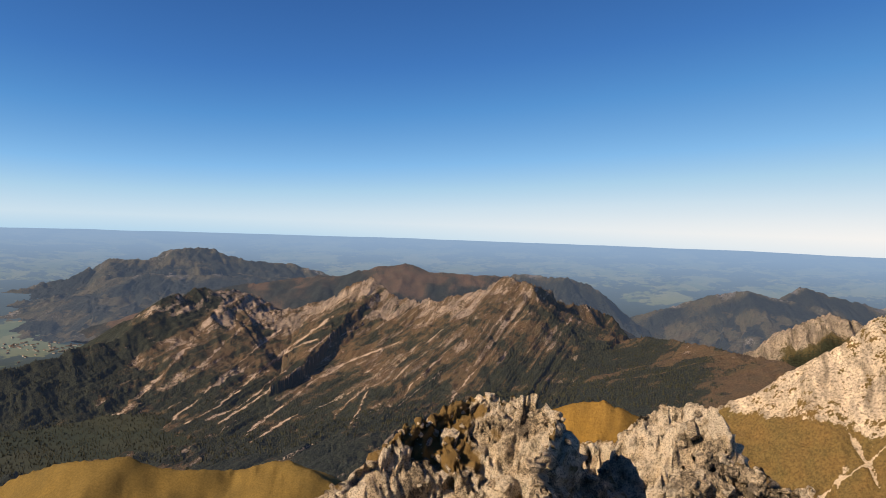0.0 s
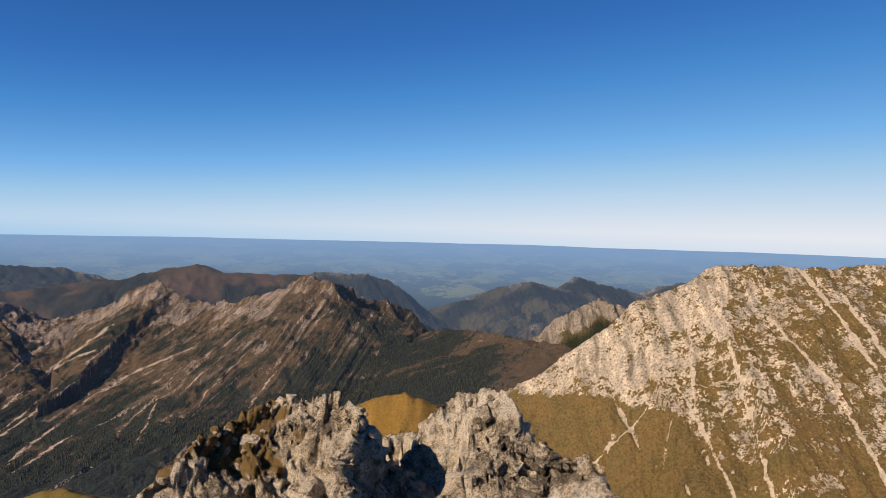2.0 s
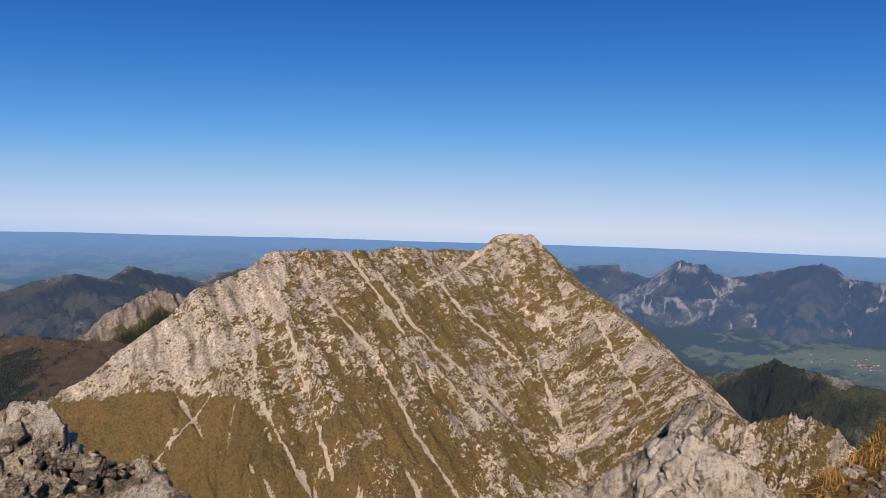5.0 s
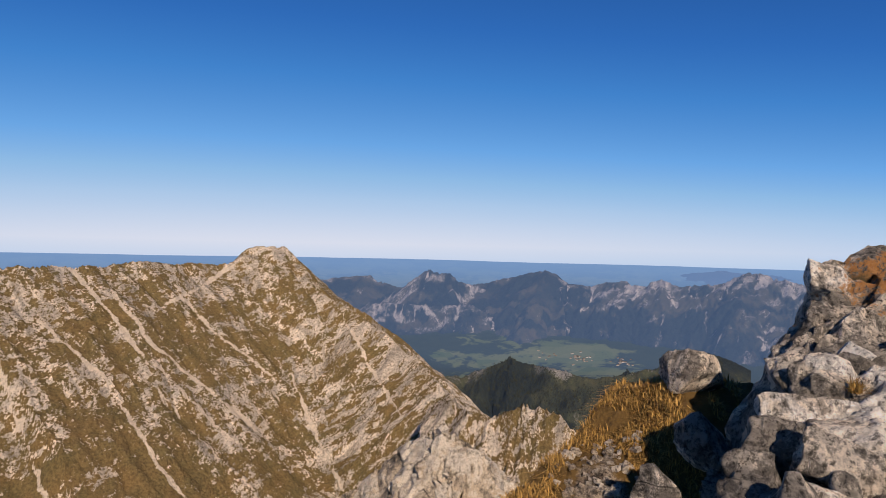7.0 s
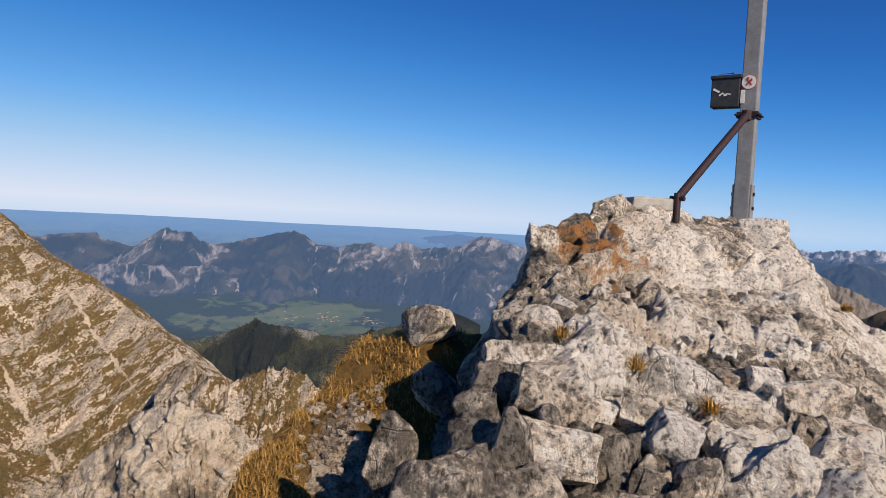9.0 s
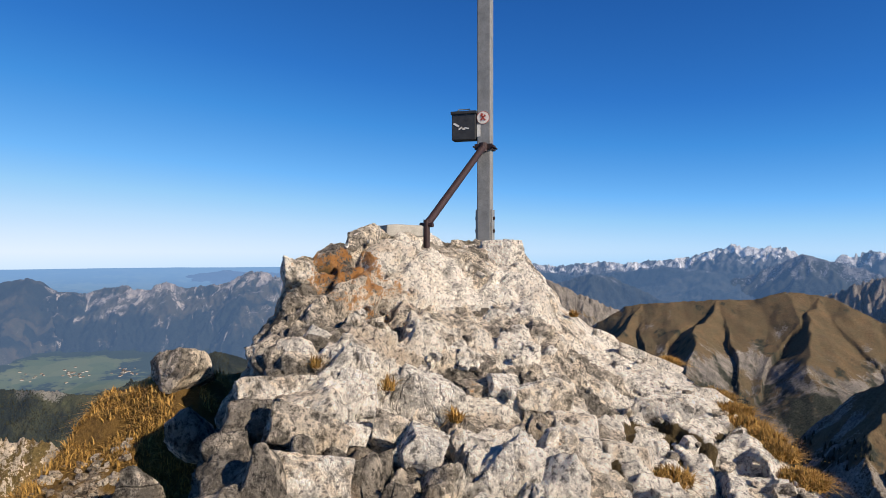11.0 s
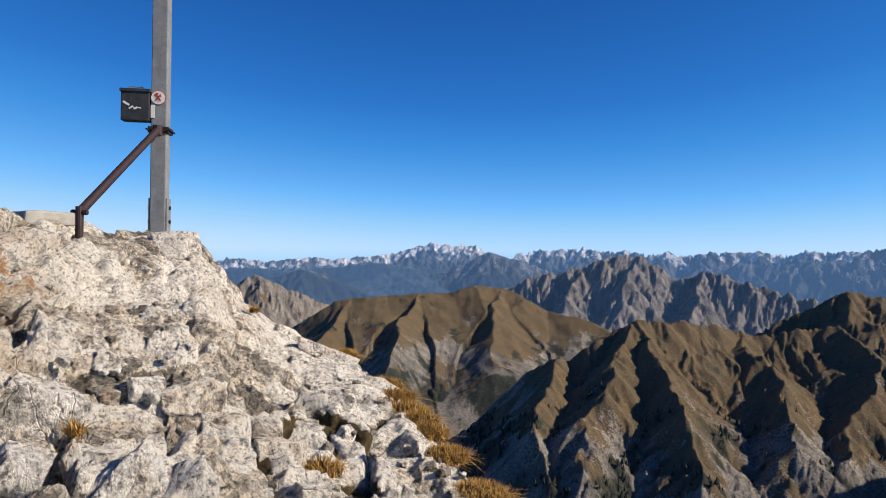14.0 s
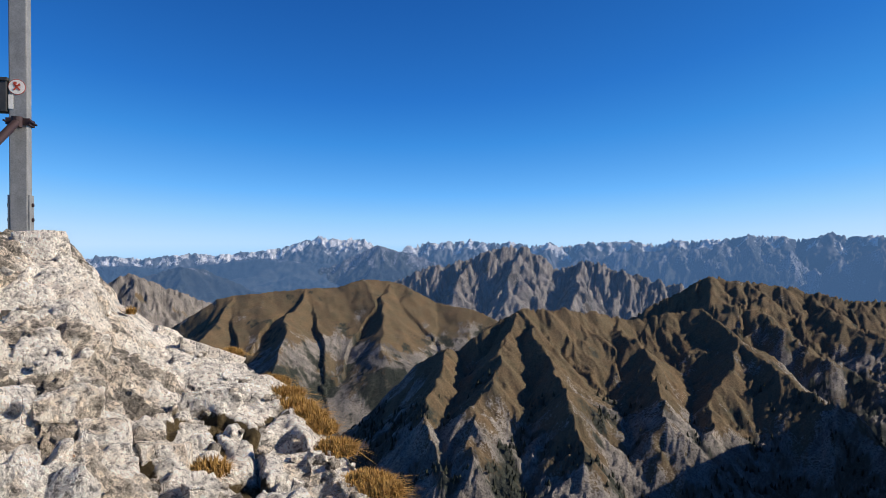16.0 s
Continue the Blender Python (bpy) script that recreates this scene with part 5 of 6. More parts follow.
def standing_block(owner, az, r, wide, tall, pale, seed):
    """One jointed block: a ball cut flat by joint planes, its skin pitted, bedded in the slope."""
    rng = np.random.default_rng(seed)
    bm = bmesh.new()
    bmesh.ops.create_icosphere(bm, subdivisions=5, radius=1.0)
    co = np.array([v.co for v in bm.verts])
    reach = np.full(len(co), 1.5)
    faces = [np.eye(3)[k] * way for k in range(3) for way in (-1, 1)]
    for n in [f + rng.normal(0, 0.16, 3) for f in faces] + [rng.normal(size=3) for _ in range(5)]:
        n = n / np.linalg.norm(n)
        c = co @ n
        reach = np.minimum(reach, np.where(c > 0.05, rng.uniform(0.72, 0.98) / np.maximum(c, 0.05), 9))
    co = co * reach[:, None]
    wob = fbm(co[:, 0] * 1.9 + seed, co[:, 1] * 1.9 + co[:, 2] * 1.4, 6, seed, 0.6)
    chip = ridged(co[:, 0] * 2.6 + seed, co[:, 1] * 2.6 - co[:, 2] * 2.1, 4, seed + 3)
    co = co * (1 + 0.09 * wob + 0.05 * (chip - 0.5))[:, None] * np.array((wide, 0.75 * min(wide, tall), tall)) * 0.5
    mesh = bpy.data.meshes.new("block")
    bm.to_mesh(mesh)
    bm.free()
    mesh.vertices.foreach_set("co", co.astype(np.float32).ravel())
    mesh.polygons.foreach_set("use_smooth", np.ones(len(mesh.polygons), bool))
    for key, value in (("tone", 0.0 + 1.0 * pale + 0.3 * wob), ("lichen", 0 * wob - 0.05), ("soil", 0.05 + 0.3 * wob - 0.3 * pale)):
        mesh.attributes.new(key, "FLOAT", "POINT").data.foreach_set("value", value.astype(np.float32))
    mesh.materials.append(MAT_ROCK)
    ob = new("block", mesh)
    ob.parent = owner
    x, y = (float(c) for c in ground_point(az, r))
    z = float(mound(np.array([az]), np.array([r]))[0])
    ob.matrix_world = Matrix.Translation((x, y, z - 0.22 * tall)) @ Euler((-0.45 + rng.normal(0, 0.12), rng.normal(0.12, 0.15), radians(-az) + rng.normal(0, 0.25))).to_matrix().to_4x4()


def block_shape(seed, size, broken=True):
    """An angular block: the hull of shifted corners with its edges broken. Returns points and triangles."""
    rng = np.random.default_rng(seed)
    bm = bmesh.new()
    for cx in (-1, 1):
        for cy in (-1, 1):
            for cz in (-1, 1):
                bm.verts.new(np.array((cx, cy, cz)) * (1 - rng.uniform(0, 0.5, 3)))
    for _ in range(5):
        p = rng.uniform(-1, 1, 3)
        p[int(rng.integers(3))] = rng.choice((-1, 1)) * rng.uniform(0.9, 1.1)
        bm.verts.new(p * 0.95)
    hull = bmesh.ops.convex_hull(bm, input=bm.verts)
    bmesh.ops.delete(bm, geom=[g for g in hull["geom_interior"] if isinstance(g, bmesh.types.BMVert)], context="VERTS")
    bmesh.ops.dissolve_limit(bm, angle_limit=0.25, verts=bm.verts, edges=bm.edges)
    if broken:
        bmesh.ops.bevel(bm, geom=list(bm.edges), offset=0.04, segments=1, affect="EDGES", profile=0.5)
    bmesh.ops.triangulate(bm, faces=bm.faces)
    bm.verts.index_update()
    co = np.array([v.co for v in bm.verts])
    co = co * (1 + 0.10 * fbm(co[:, 0] * 1.9 + seed * 3.1, co[:, 1] * 1.9 + co[:, 2] * 1.5, 3, seed, 0.65))[:, None] * np.array(size)
    faces = np.array([[v.index for v in f.verts] for f in bm.faces])
    bm.free()
    return co, faces


def block_mesh(name, co, faces, material, tone=None):
    mesh = bpy.data.meshes.new(name)
    mesh.from_pydata(co.tolist(), [], faces.tolist())
    tone = np.full(len(co), 0.5) if tone is None else tone
    for key, value in (("tone", tone), ("lichen", 0 * tone - 0.03), ("soil", 0 * tone)):
        mesh.attributes.new(key, "FLOAT", "POINT").data.foreach_set("value", value.astype(np.float32))
    mesh.materials.append(material)
    return mesh


def break_up(owner, points, normals, sizes, tones, bed, spins, seed, material, singles=200, sunk=0.30, broken=True):
    """Covers a rock with angular blocks: the largest as parts of their own, the crowd of small ones joined."""
    rng = np.random.default_rng(seed)
    shapes = [block_shape(seed + k, (1.0, rng.uniform(0.55, 0.95), rng.uniform(0.40, 0.75)), broken) for k in range(30)]
    meshes = [block_mesh("block", co, faces, material, np.full(len(co), rng.uniform(0.2, 0.8))) for co, faces in shapes]
    order = np.argsort(-sizes)
    verts, tris, shade, count = [], [], [], 0
    for rank, k in enumerate(order):
        size = float(sizes[k])
        up = Vector(normals[k]).lerp(Vector(bed).normalized(), float(rng.uniform(0.15, 0.6)))
        turn = up.to_track_quat("Z", "Y").to_matrix() @ Euler((rng.normal(0, 0.14), rng.normal(0, 0.14), float(rng.choice(spins)) + rng.normal(0, 0.2))).to_matrix()
        p = Vector(points[k]) - Vector(normals[k]) * size * sunk * float(rng.uniform(0.4, 1.4))
        pick = int(rng.integers(len(shapes)))
        if rank < singles:
            ob = new("block", meshes[pick])
            ob.parent = owner
            ob.matrix_world = Matrix.Translation(p) @ turn.to_4x4() @ Matrix.Scale(size, 4)
            continue
        co, faces = shapes[pick]
        verts.append(co * size @ np.array(turn).T + np.array(p))
        tris.append(faces + count)
        shade.append(np.full(len(co), tones[k]))
        count += len(co)
    rest = new("broken_rock", block_mesh("broken_rock", np.concatenate(verts), np.concatenate(tris), material, np.concatenate(shade)))
    rest.parent = owner
    tagged(rest, kind="stuff")


def build_blocks(outcrop):
    """The blocks and chips that break the skin of the summit rock."""
    rng = np.random.default_rng(8)
    ca, ce, cr = (np.array(c, float) for c in zip(*CREST))
    n = 420
    az, share = rng.uniform(88, 149, n), rng.uniform(0, 1, n) ** 0.7
    rc = np.interp(np.maximum(az, 98.7), ca, cr)
    r = 0.95 + (rc - 0.97) * share
    x, y = ground_point(az, r)
    size = np.clip(rng.lognormal(-3.6, 0.5, n), 0.012, 0.06)
    size = np.where(rng.uniform(0, 1, n) < 0.04, rng.uniform(0.05, 0.09, n), size) * (1 - 0.45 * smooth(0.75, 1.0, share))
    rough = fbm(x / 0.55, y / 0.55, 3, 341)
    keep = (az > np.maximum(brink(r) + 0.6, 104)) & (rough + rng.uniform(-0.5, 0.5, n) > -0.3)
    keep &= ~((az < brink(r) + 3.5) & (size > 0.04))
    keep &= ~((az > 106) & (az < 119) & (share > 0.86) & (size > 0.03))
    keep &= ~((az > 118) & (share > 0.85) & (size > 0.05))
    x, y, size, share = x[keep], y[keep], size[keep], share[keep]
    def height(px, py):
        return mound(np.degrees(np.arctan2(px, py)), np.hypot(px, py))
    z = height(x, y)
    normal = np.stack([z - height(x + 0.06, y), z - height(x, y + 0.06), np.full(len(z), 0.06)], -1)
    normal /= np.linalg.norm(normal, axis=1, keepdims=True)
    tone = np.clip(0.25 + 0.8 * fbm(x / 0.45, y / 0.45, 3, 345) + rng.normal(0, 0.2, len(x)) + bleach(x, y), 0, 1)
    for k, (az, r, wide, tall, pale) in enumerate(STANDING):
        standing_block(outcrop, az, r, wide, tall, pale, 1200 + k)
    break_up(outcrop, np.stack([x, y, z], -1), normal, size, tone, (-0.30, 0.25, 1.0), (0.5, 0.5, 2.07), 600, MAT_ROCK, 140, 0.8)


def boulder(name, at, size, seed, label, material=None, flat=1.0, group=""):
    """A loose block: a cube-sphere cut by random planes, with a cracked skin."""
    rng = np.random.default_rng(seed)
    bm = bmesh.new()
    bmesh.ops.create_icosphere(bm, subdivisions=5, radius=1.0)
    co = np.array([v.co for v in bm.verts])
    reach = np.full(len(co), 1.35)
    for _ in range(13):
        n = rng.normal(size=3)
        n /= np.linalg.norm(n)
        c = co @ n
        reach = np.minimum(reach, np.where(c > 0.05, rng.uniform(0.62, 0.95) / np.maximum(c, 0.05), 9))
    co = co * reach[:, None]
    wob = fbm(co[:, 0] * 2.3 + seed, co[:, 1] * 2.3 + co[:, 2] * 1.7, 5, seed)
    co *= (1 + 0.10 * wob)[:, None]
    co[:, :2] *= (1 + 0.4 * np.clip(-co[:, 2:], 0, 1))
    co *= np.array(size)
    for vert, c in zip(bm.verts, co):
        vert.co = c
    for f in bm.faces:
        f.smooth = True
    ob = part(name, bm, material or MAT_ROCK)
    for key, value in (("tone", 0.28 + 0.5 * wob), ("lichen", 0 * wob - 0.05), ("soil", 0 * wob)):
        ob.data.attributes.new(key, "FLOAT", "POINT").data.foreach_set("value", value.astype(np.float32))
    ob.matrix_world = Matrix.Translation(at) @ Euler((rng.uniform(-0.12, 0.12), rng.uniform(-0.12, 0.12), rng.uniform(0, 6))).to_matrix().to_4x4()
    return tagged(ob, label, "rock", group)


OUTCROP = build_outcrop()

# ---- rock ridge and grass knolls below the summit ----
def mid_ridge():
    az, r = np.meshgrid(np.linspace(-16, 36, 460), np.geomspace(38, 112, 200), indexing="ij")
    z, s, d, x, y = skeleton(az, r, [
        ([(-14, -25, 62), (-10.1, -22, 64), (-6.4, -19.4, 66), (-3.5, -17.6, 68), (-1.1, -16.7, 70), (1.3, -15.5, 72), (4.1, -14.3, 74), (5.6, -14.2, 74), (8.6, -14.6, 73)], 1.15),
        ([(8.6, -14.6, 73), (9.6, -15.3, 69), (9.7, -16.8, 63), (9.2, -19, 56), (8.4, -22.5, 49), (7.5, -27, 44)], 3.4),
        ([(16.3, -19.6, 82), (16.5, -16.2, 81), (16.9, -14.6, 80), (19.9, -13.6, 80), (22, -13.6, 78), (22.9, -15.2, 76), (23.4, -17.5, 74)], 1.5),
        ([(8.5, -17.2, 90), (11, -16.6, 92), (14, -16.6, 92), (17, -17.0, 90)], 1.6),
        ([(17.3, -21.5, 56), (20, -18.6, 58), (23.0, -16.9, 60), (25.5, -16.7, 60), (28.3, -17.6, 58), (30.2, -18.8, 56), (33, -22, 54)], 1.2),
    ], 0.9, 0.08, 5.0, 0.3, 401)
    relief, chance, clefts = fractured(x / 13, y / 13, z / 13, 411)
    z = z + 1.4 * fbm(x / 9, y / 9, 3, 417)
    x, y, z, n = push_out(x, y, z, 9.0 * relief)
    flat = smooth(0.62, 0.9, n[..., 2])
    soil = 0.14 + 0.48 * flat + 0.5 * fbm(x / 7, y / 7, 4, 421) + 0.45 * smooth(8, 2, np.abs(az + 2)) * smooth(-24, -16, np.degrees(np.arctan2(z - EYE, r)))
    ob = sheet("rock_ridge", x, y, z, MAT_ROCK_FAR, {"tone": chance, "lichen": 0 * z, "soil": soil}, cut=z < EYE - 62)
    tagged(ob, "sunlit broken limestone ridge with turf on its ledges", "ridge")
    return ob, x, y, z, n, az, r


def turf_material(name, a, b, size):
    m, t, s = nodes_of(name)
    fine, broad = grain(t, 14 / size, 8, 0.75), grain(t, 1 / size, 5, 0.6)
    colour = mix(t, ramp(t, broad, [(0.3, 0.0), (0.7, 1.0)]), a, b)
    colour = mix(t, 1.0, colour, ramp(t, fine, [(0.25, 0.6), (0.75, 1.3)]), "MULTIPLY")
    t.links.new(colour, s.inputs["Base Color"])
    s.inputs["Roughness"].default_value = 0.95
    s.inputs["Specular IOR Level"].default_value = 0.1
    bump(t, s, fine, size * 0.05, 0.7)
    return m


MAT_TURF = turf_material("golden_dry_turf", (0.175, 0.118, 0.038), (0.125, 0.09, 0.033), 9)


def knoll(name, span, depth, counts, lines, label, steep, seed, material):
    az, r = np.meshgrid(np.linspace(*span, counts[0]), np.linspace(*depth, counts[1]), indexing="ij")
    z, s, d, x, y = skeleton(az, r, lines, steep, 0.1, 20, 0.4, seed)
    z = z + 0.5 * fbm(x / 8, y / 8, 5, seed + 2)
    tagged(sheet(name, x, y, z, material, {}, cut=z < valley(az, r) - 30), label, "hill")


RIDGE = mid_ridge()
knoll("grass_knoll", (7, 19), (95, 190), (120, 80), [[(8.0, -16.4, 140), (9.6, -15.0, 140), (11.2, -14.1, 140), (13.0, -13.7, 140), (14.6, -14.1, 140), (16.2, -15.3, 140), (18, -17.5, 140)]],
      "golden dry grass knoll behind the rocks", 0.75, 431, turf_material("golden_orange_turf", (0.24, 0.14, 0.036), (0.17, 0.105, 0.034), 9))
knoll("grass_shoulder", (-48, -5), (110, 330), (300, 120), [[(-46, -21.5, 250), (-33.3, -19.6, 240), (-29.8, -18.4, 235), (-26, -17.9, 230), (-24.8, -18.6, 228), (-22.3, -19.2, 226), (-17.5, -19.95, 222), (-13.5, -19.8, 215), (-11.5, -20.6, 210), (-8, -23, 200)]],
      "golden dry grass shoulder above the wooded valley", 0.5, 441, MAT_TURF)


def lower_crag():
    az, r = np.meshgrid(np.linspace(60, 85, 340), np.linspace(110, 210, 200), indexing="ij")
    z, s, d, x, y = skeleton(az, r, [
        [(61, -24.5, 170), (65.7, -20.6, 170), (68.9, -19, 168), (72.4, -16, 165), (74.9, -14.5, 160), (77, -15.4, 158), (78.7, -16.4, 156), (79.3, -18.3, 154), (80.5, -20.5, 152), (84, -25, 150)],
    ], 1.0, 0.5, 14, 1.6, 451)
    relief, chance, clefts = fractured(x / 16, y / 16, z / 16, 461)
    x, y, z, n = push_out(x, y, z, 7.0 * relief)
    soil = 0.25 * smooth(0.6, 0.9, n[..., 2]) + 0.45 * fbm(x / 12, y / 12, 4, 471)
    ob = sheet("rock_crag", x, y, z, MAT_ROCK_FAR, {"tone": chance, "lichen": 0 * z, "soil": soil}, cut=z < EYE - 120)
    tagged(ob, "pale grey limestone crag below the summit", "crag")
    return ob, x, y, z, n, az, r


CRAG = lower_crag()


# ---- grassy ledge beside the outcrop ----
def build_ledge():
    az, v = np.meshgrid(np.linspace(58, 103, 320), np.linspace(0, 1, 200), indexing="ij")
    r = 1.2 + 2.2 * np.clip(v / 0.75, 0, 1) + 1.6 * np.clip((v - 0.75) / 0.25, 0, 1)
    edge = np.interp(r, [1.2, 2.0, 2.6, 3.0, 3.2, 3.4], [60, 71, 79, 83.8, 85.4, 87.0])
    z = EYE + 0.13 * np.exp(-((az - 91.4) / 3) ** 2 - ((r - 3.1) / 0.3) ** 2) + np.interp(r, [1.2, 2.0, 2.6, 3.0, 3.2, 3.35, 5.0], [-1.5, -1.02, -0.88, -0.74, -0.65, -0.60, -2.4])
    z = z - 1.6 * smooth(0.4, -5.0, az - edge) - 0.3 * smooth(96.3, 98, az)
    x, y = ground_point(az, r)
    relief, chance, cracks = blocks(x, y, z, 0.4, 501)
    z = z + 0.10 * fbm(x / 0.5, y / 0.5, 5, 511)
    x, y, z, n = push_out(x, y, z, 0.16 * relief)
    soil = 1.0 + 0.4 * fbm(x / 0.3, y / 0.3, 4, 521) - 0.62 * np.exp(-((az - 84.5) / 3.0) ** 2 - ((r - 2.45) / 0.3) ** 2) - 0.3 * smooth(94, 98, az)
    ob = sheet("ledge", x, y, z, MAT_LEDGE, {"tone": chance, "lichen": 0 * z - 0.06, "soil": soil}, skirt=-5.0)
    tagged(ob, "earthy ledge with rubble and dry grass", "ledge")
    return x, y, z, soil, az, r


LEDGE = build_ledge()
boulder("boulder", at(91.4, -9.3, 3.1), (0.115, 0.10, 0.115), 14, "grey limestone boulder on the grassy ledge")
boulder("boulder", at(92.0, -14.0, 2.6), (0.07, 0.07, 0.11), 6, "small rust-stained limestone boulder in the shaded gully")
boulder("boulder", at(87.3, -20.6, 1.74), (0.045, 0.075, 0.12), 21, "upright grey limestone rib beside the shaded gully")


def ledge_rubble():
    """Loose pale stones lying on the bare patch of the ledge."""
    rng = np.random.default_rng(33)
    shapes = [block_mesh("stone", *block_shape(680 + k, (1.0, 0.75, 0.6)), MAT_LEDGE) for k in range(6)]
    x, y, z, soil, az, r = LEDGE
    ok = np.flatnonzero(((np.abs(az - 84.5) < 4) & (np.abs(r - 2.45) < 0.42)).ravel())
    for k in rng.choice(ok, 210, replace=False):
        size = float(np.clip(rng.lognormal(-4.3, 0.45), 0.006, 0.03))
        stone = new("stone", shapes[int(rng.integers(6))])
        stone.matrix_world = Matrix.Translation((x.ravel()[k], y.ravel()[k], z.ravel()[k] + 0.2 * size)) @ Euler(rng.uniform(-0.5, 0.5, 3) + (0, 0, rng.uniform(0, 6))).to_matrix().to_4x4() @ Matrix.Scale(size, 4)
        tagged(stone, "small pale limestone stone lying on the ledge", "stone", "loose stones on the ledge")


ledge_rubble()


# ---- summit post ----
def box_mesh(bm, size, at=(0, 0, 0), turn=None, bevel=0.0):
    made = bmesh.ops.create_cube(bm, size=1.0)["verts"]
    m = Matrix.Translation(at) @ (turn.to_4x4() if turn else Matrix()) @ Matrix.Diagonal((*size, 1))
    bmesh.ops.transform(bm, matrix=m, verts=made)
    if bevel:
        edges = list({e for v in made for e in v.link_edges})
        bmesh.ops.bevel(bm, geom=edges, offset=bevel, segments=2, affect="EDGES", profile=0.6)
    return made


def rod(bm, a, b, radius, sides=16):
    a, b = Vector(a), Vector(b)
    m = Matrix.Translation((a + b) / 2) @ (b - a).to_track_quat("Z", "Y").to_matrix().to_4x4()
    bmesh.ops.create_cone(bm, cap_ends=True, segments=sides, radius1=radius, radius2=radius, depth=(b - a).length, matrix=m)


def metal(name, colour, rough, metallic, speck, size):
    m, t, s = nodes_of(name)
    a, b = grain(t, 6 / size, 6, 0.7), grain(t, 60 / size, 5, 0.7)
    c = mix(t, ramp(t, a, [(0.35, 0.0), (0.7, 1.0)]), colour, speck)
    c = mix(t, 1.0, c, ramp(t, b, [(0.3, 0.75), (0.7, 1.15)]), "MULTIPLY")
    t.links.new(c, s.inputs["Base Color"])
    s.inputs["Roughness"].default_value, s.inputs["Metallic"].default_value = rough, metallic
    bump(t, s, b, 0.002, 0.3)
    return m


MAT_ZINC = metal("dull_galvanised_steel", (0.30, 0.30, 0.29), 0.6, 0.35, (0.20, 0.20, 0.195), 0.5)
MAT_RUST = metal("dark_red_rusted_steel", (0.048, 0.022, 0.022), 0.6, 0.3, (0.022, 0.014, 0.015), 0.3)
MAT_BLACK = metal("scuffed_black_sheet", (0.028, 0.027, 0.026), 0.5, 0.2, (0.06, 0.058, 0.055), 0.25)
MAT_WHITE = metal("white_enamel", (0.75, 0.73, 0.68), 0.5, 0.0, (0.6, 0.56, 0.5), 0.1)
MAT_RED = metal("red_print", (0.45, 0.06, 0.03), 0.6, 0.0, (0.35, 0.05, 0.03), 0.1)
MAT_CEMENT = metal("pale_cement", (0.385, 0.362, 0.323), 0.9, 0.0, (0.277, 0.262, 0.231), 0.3)


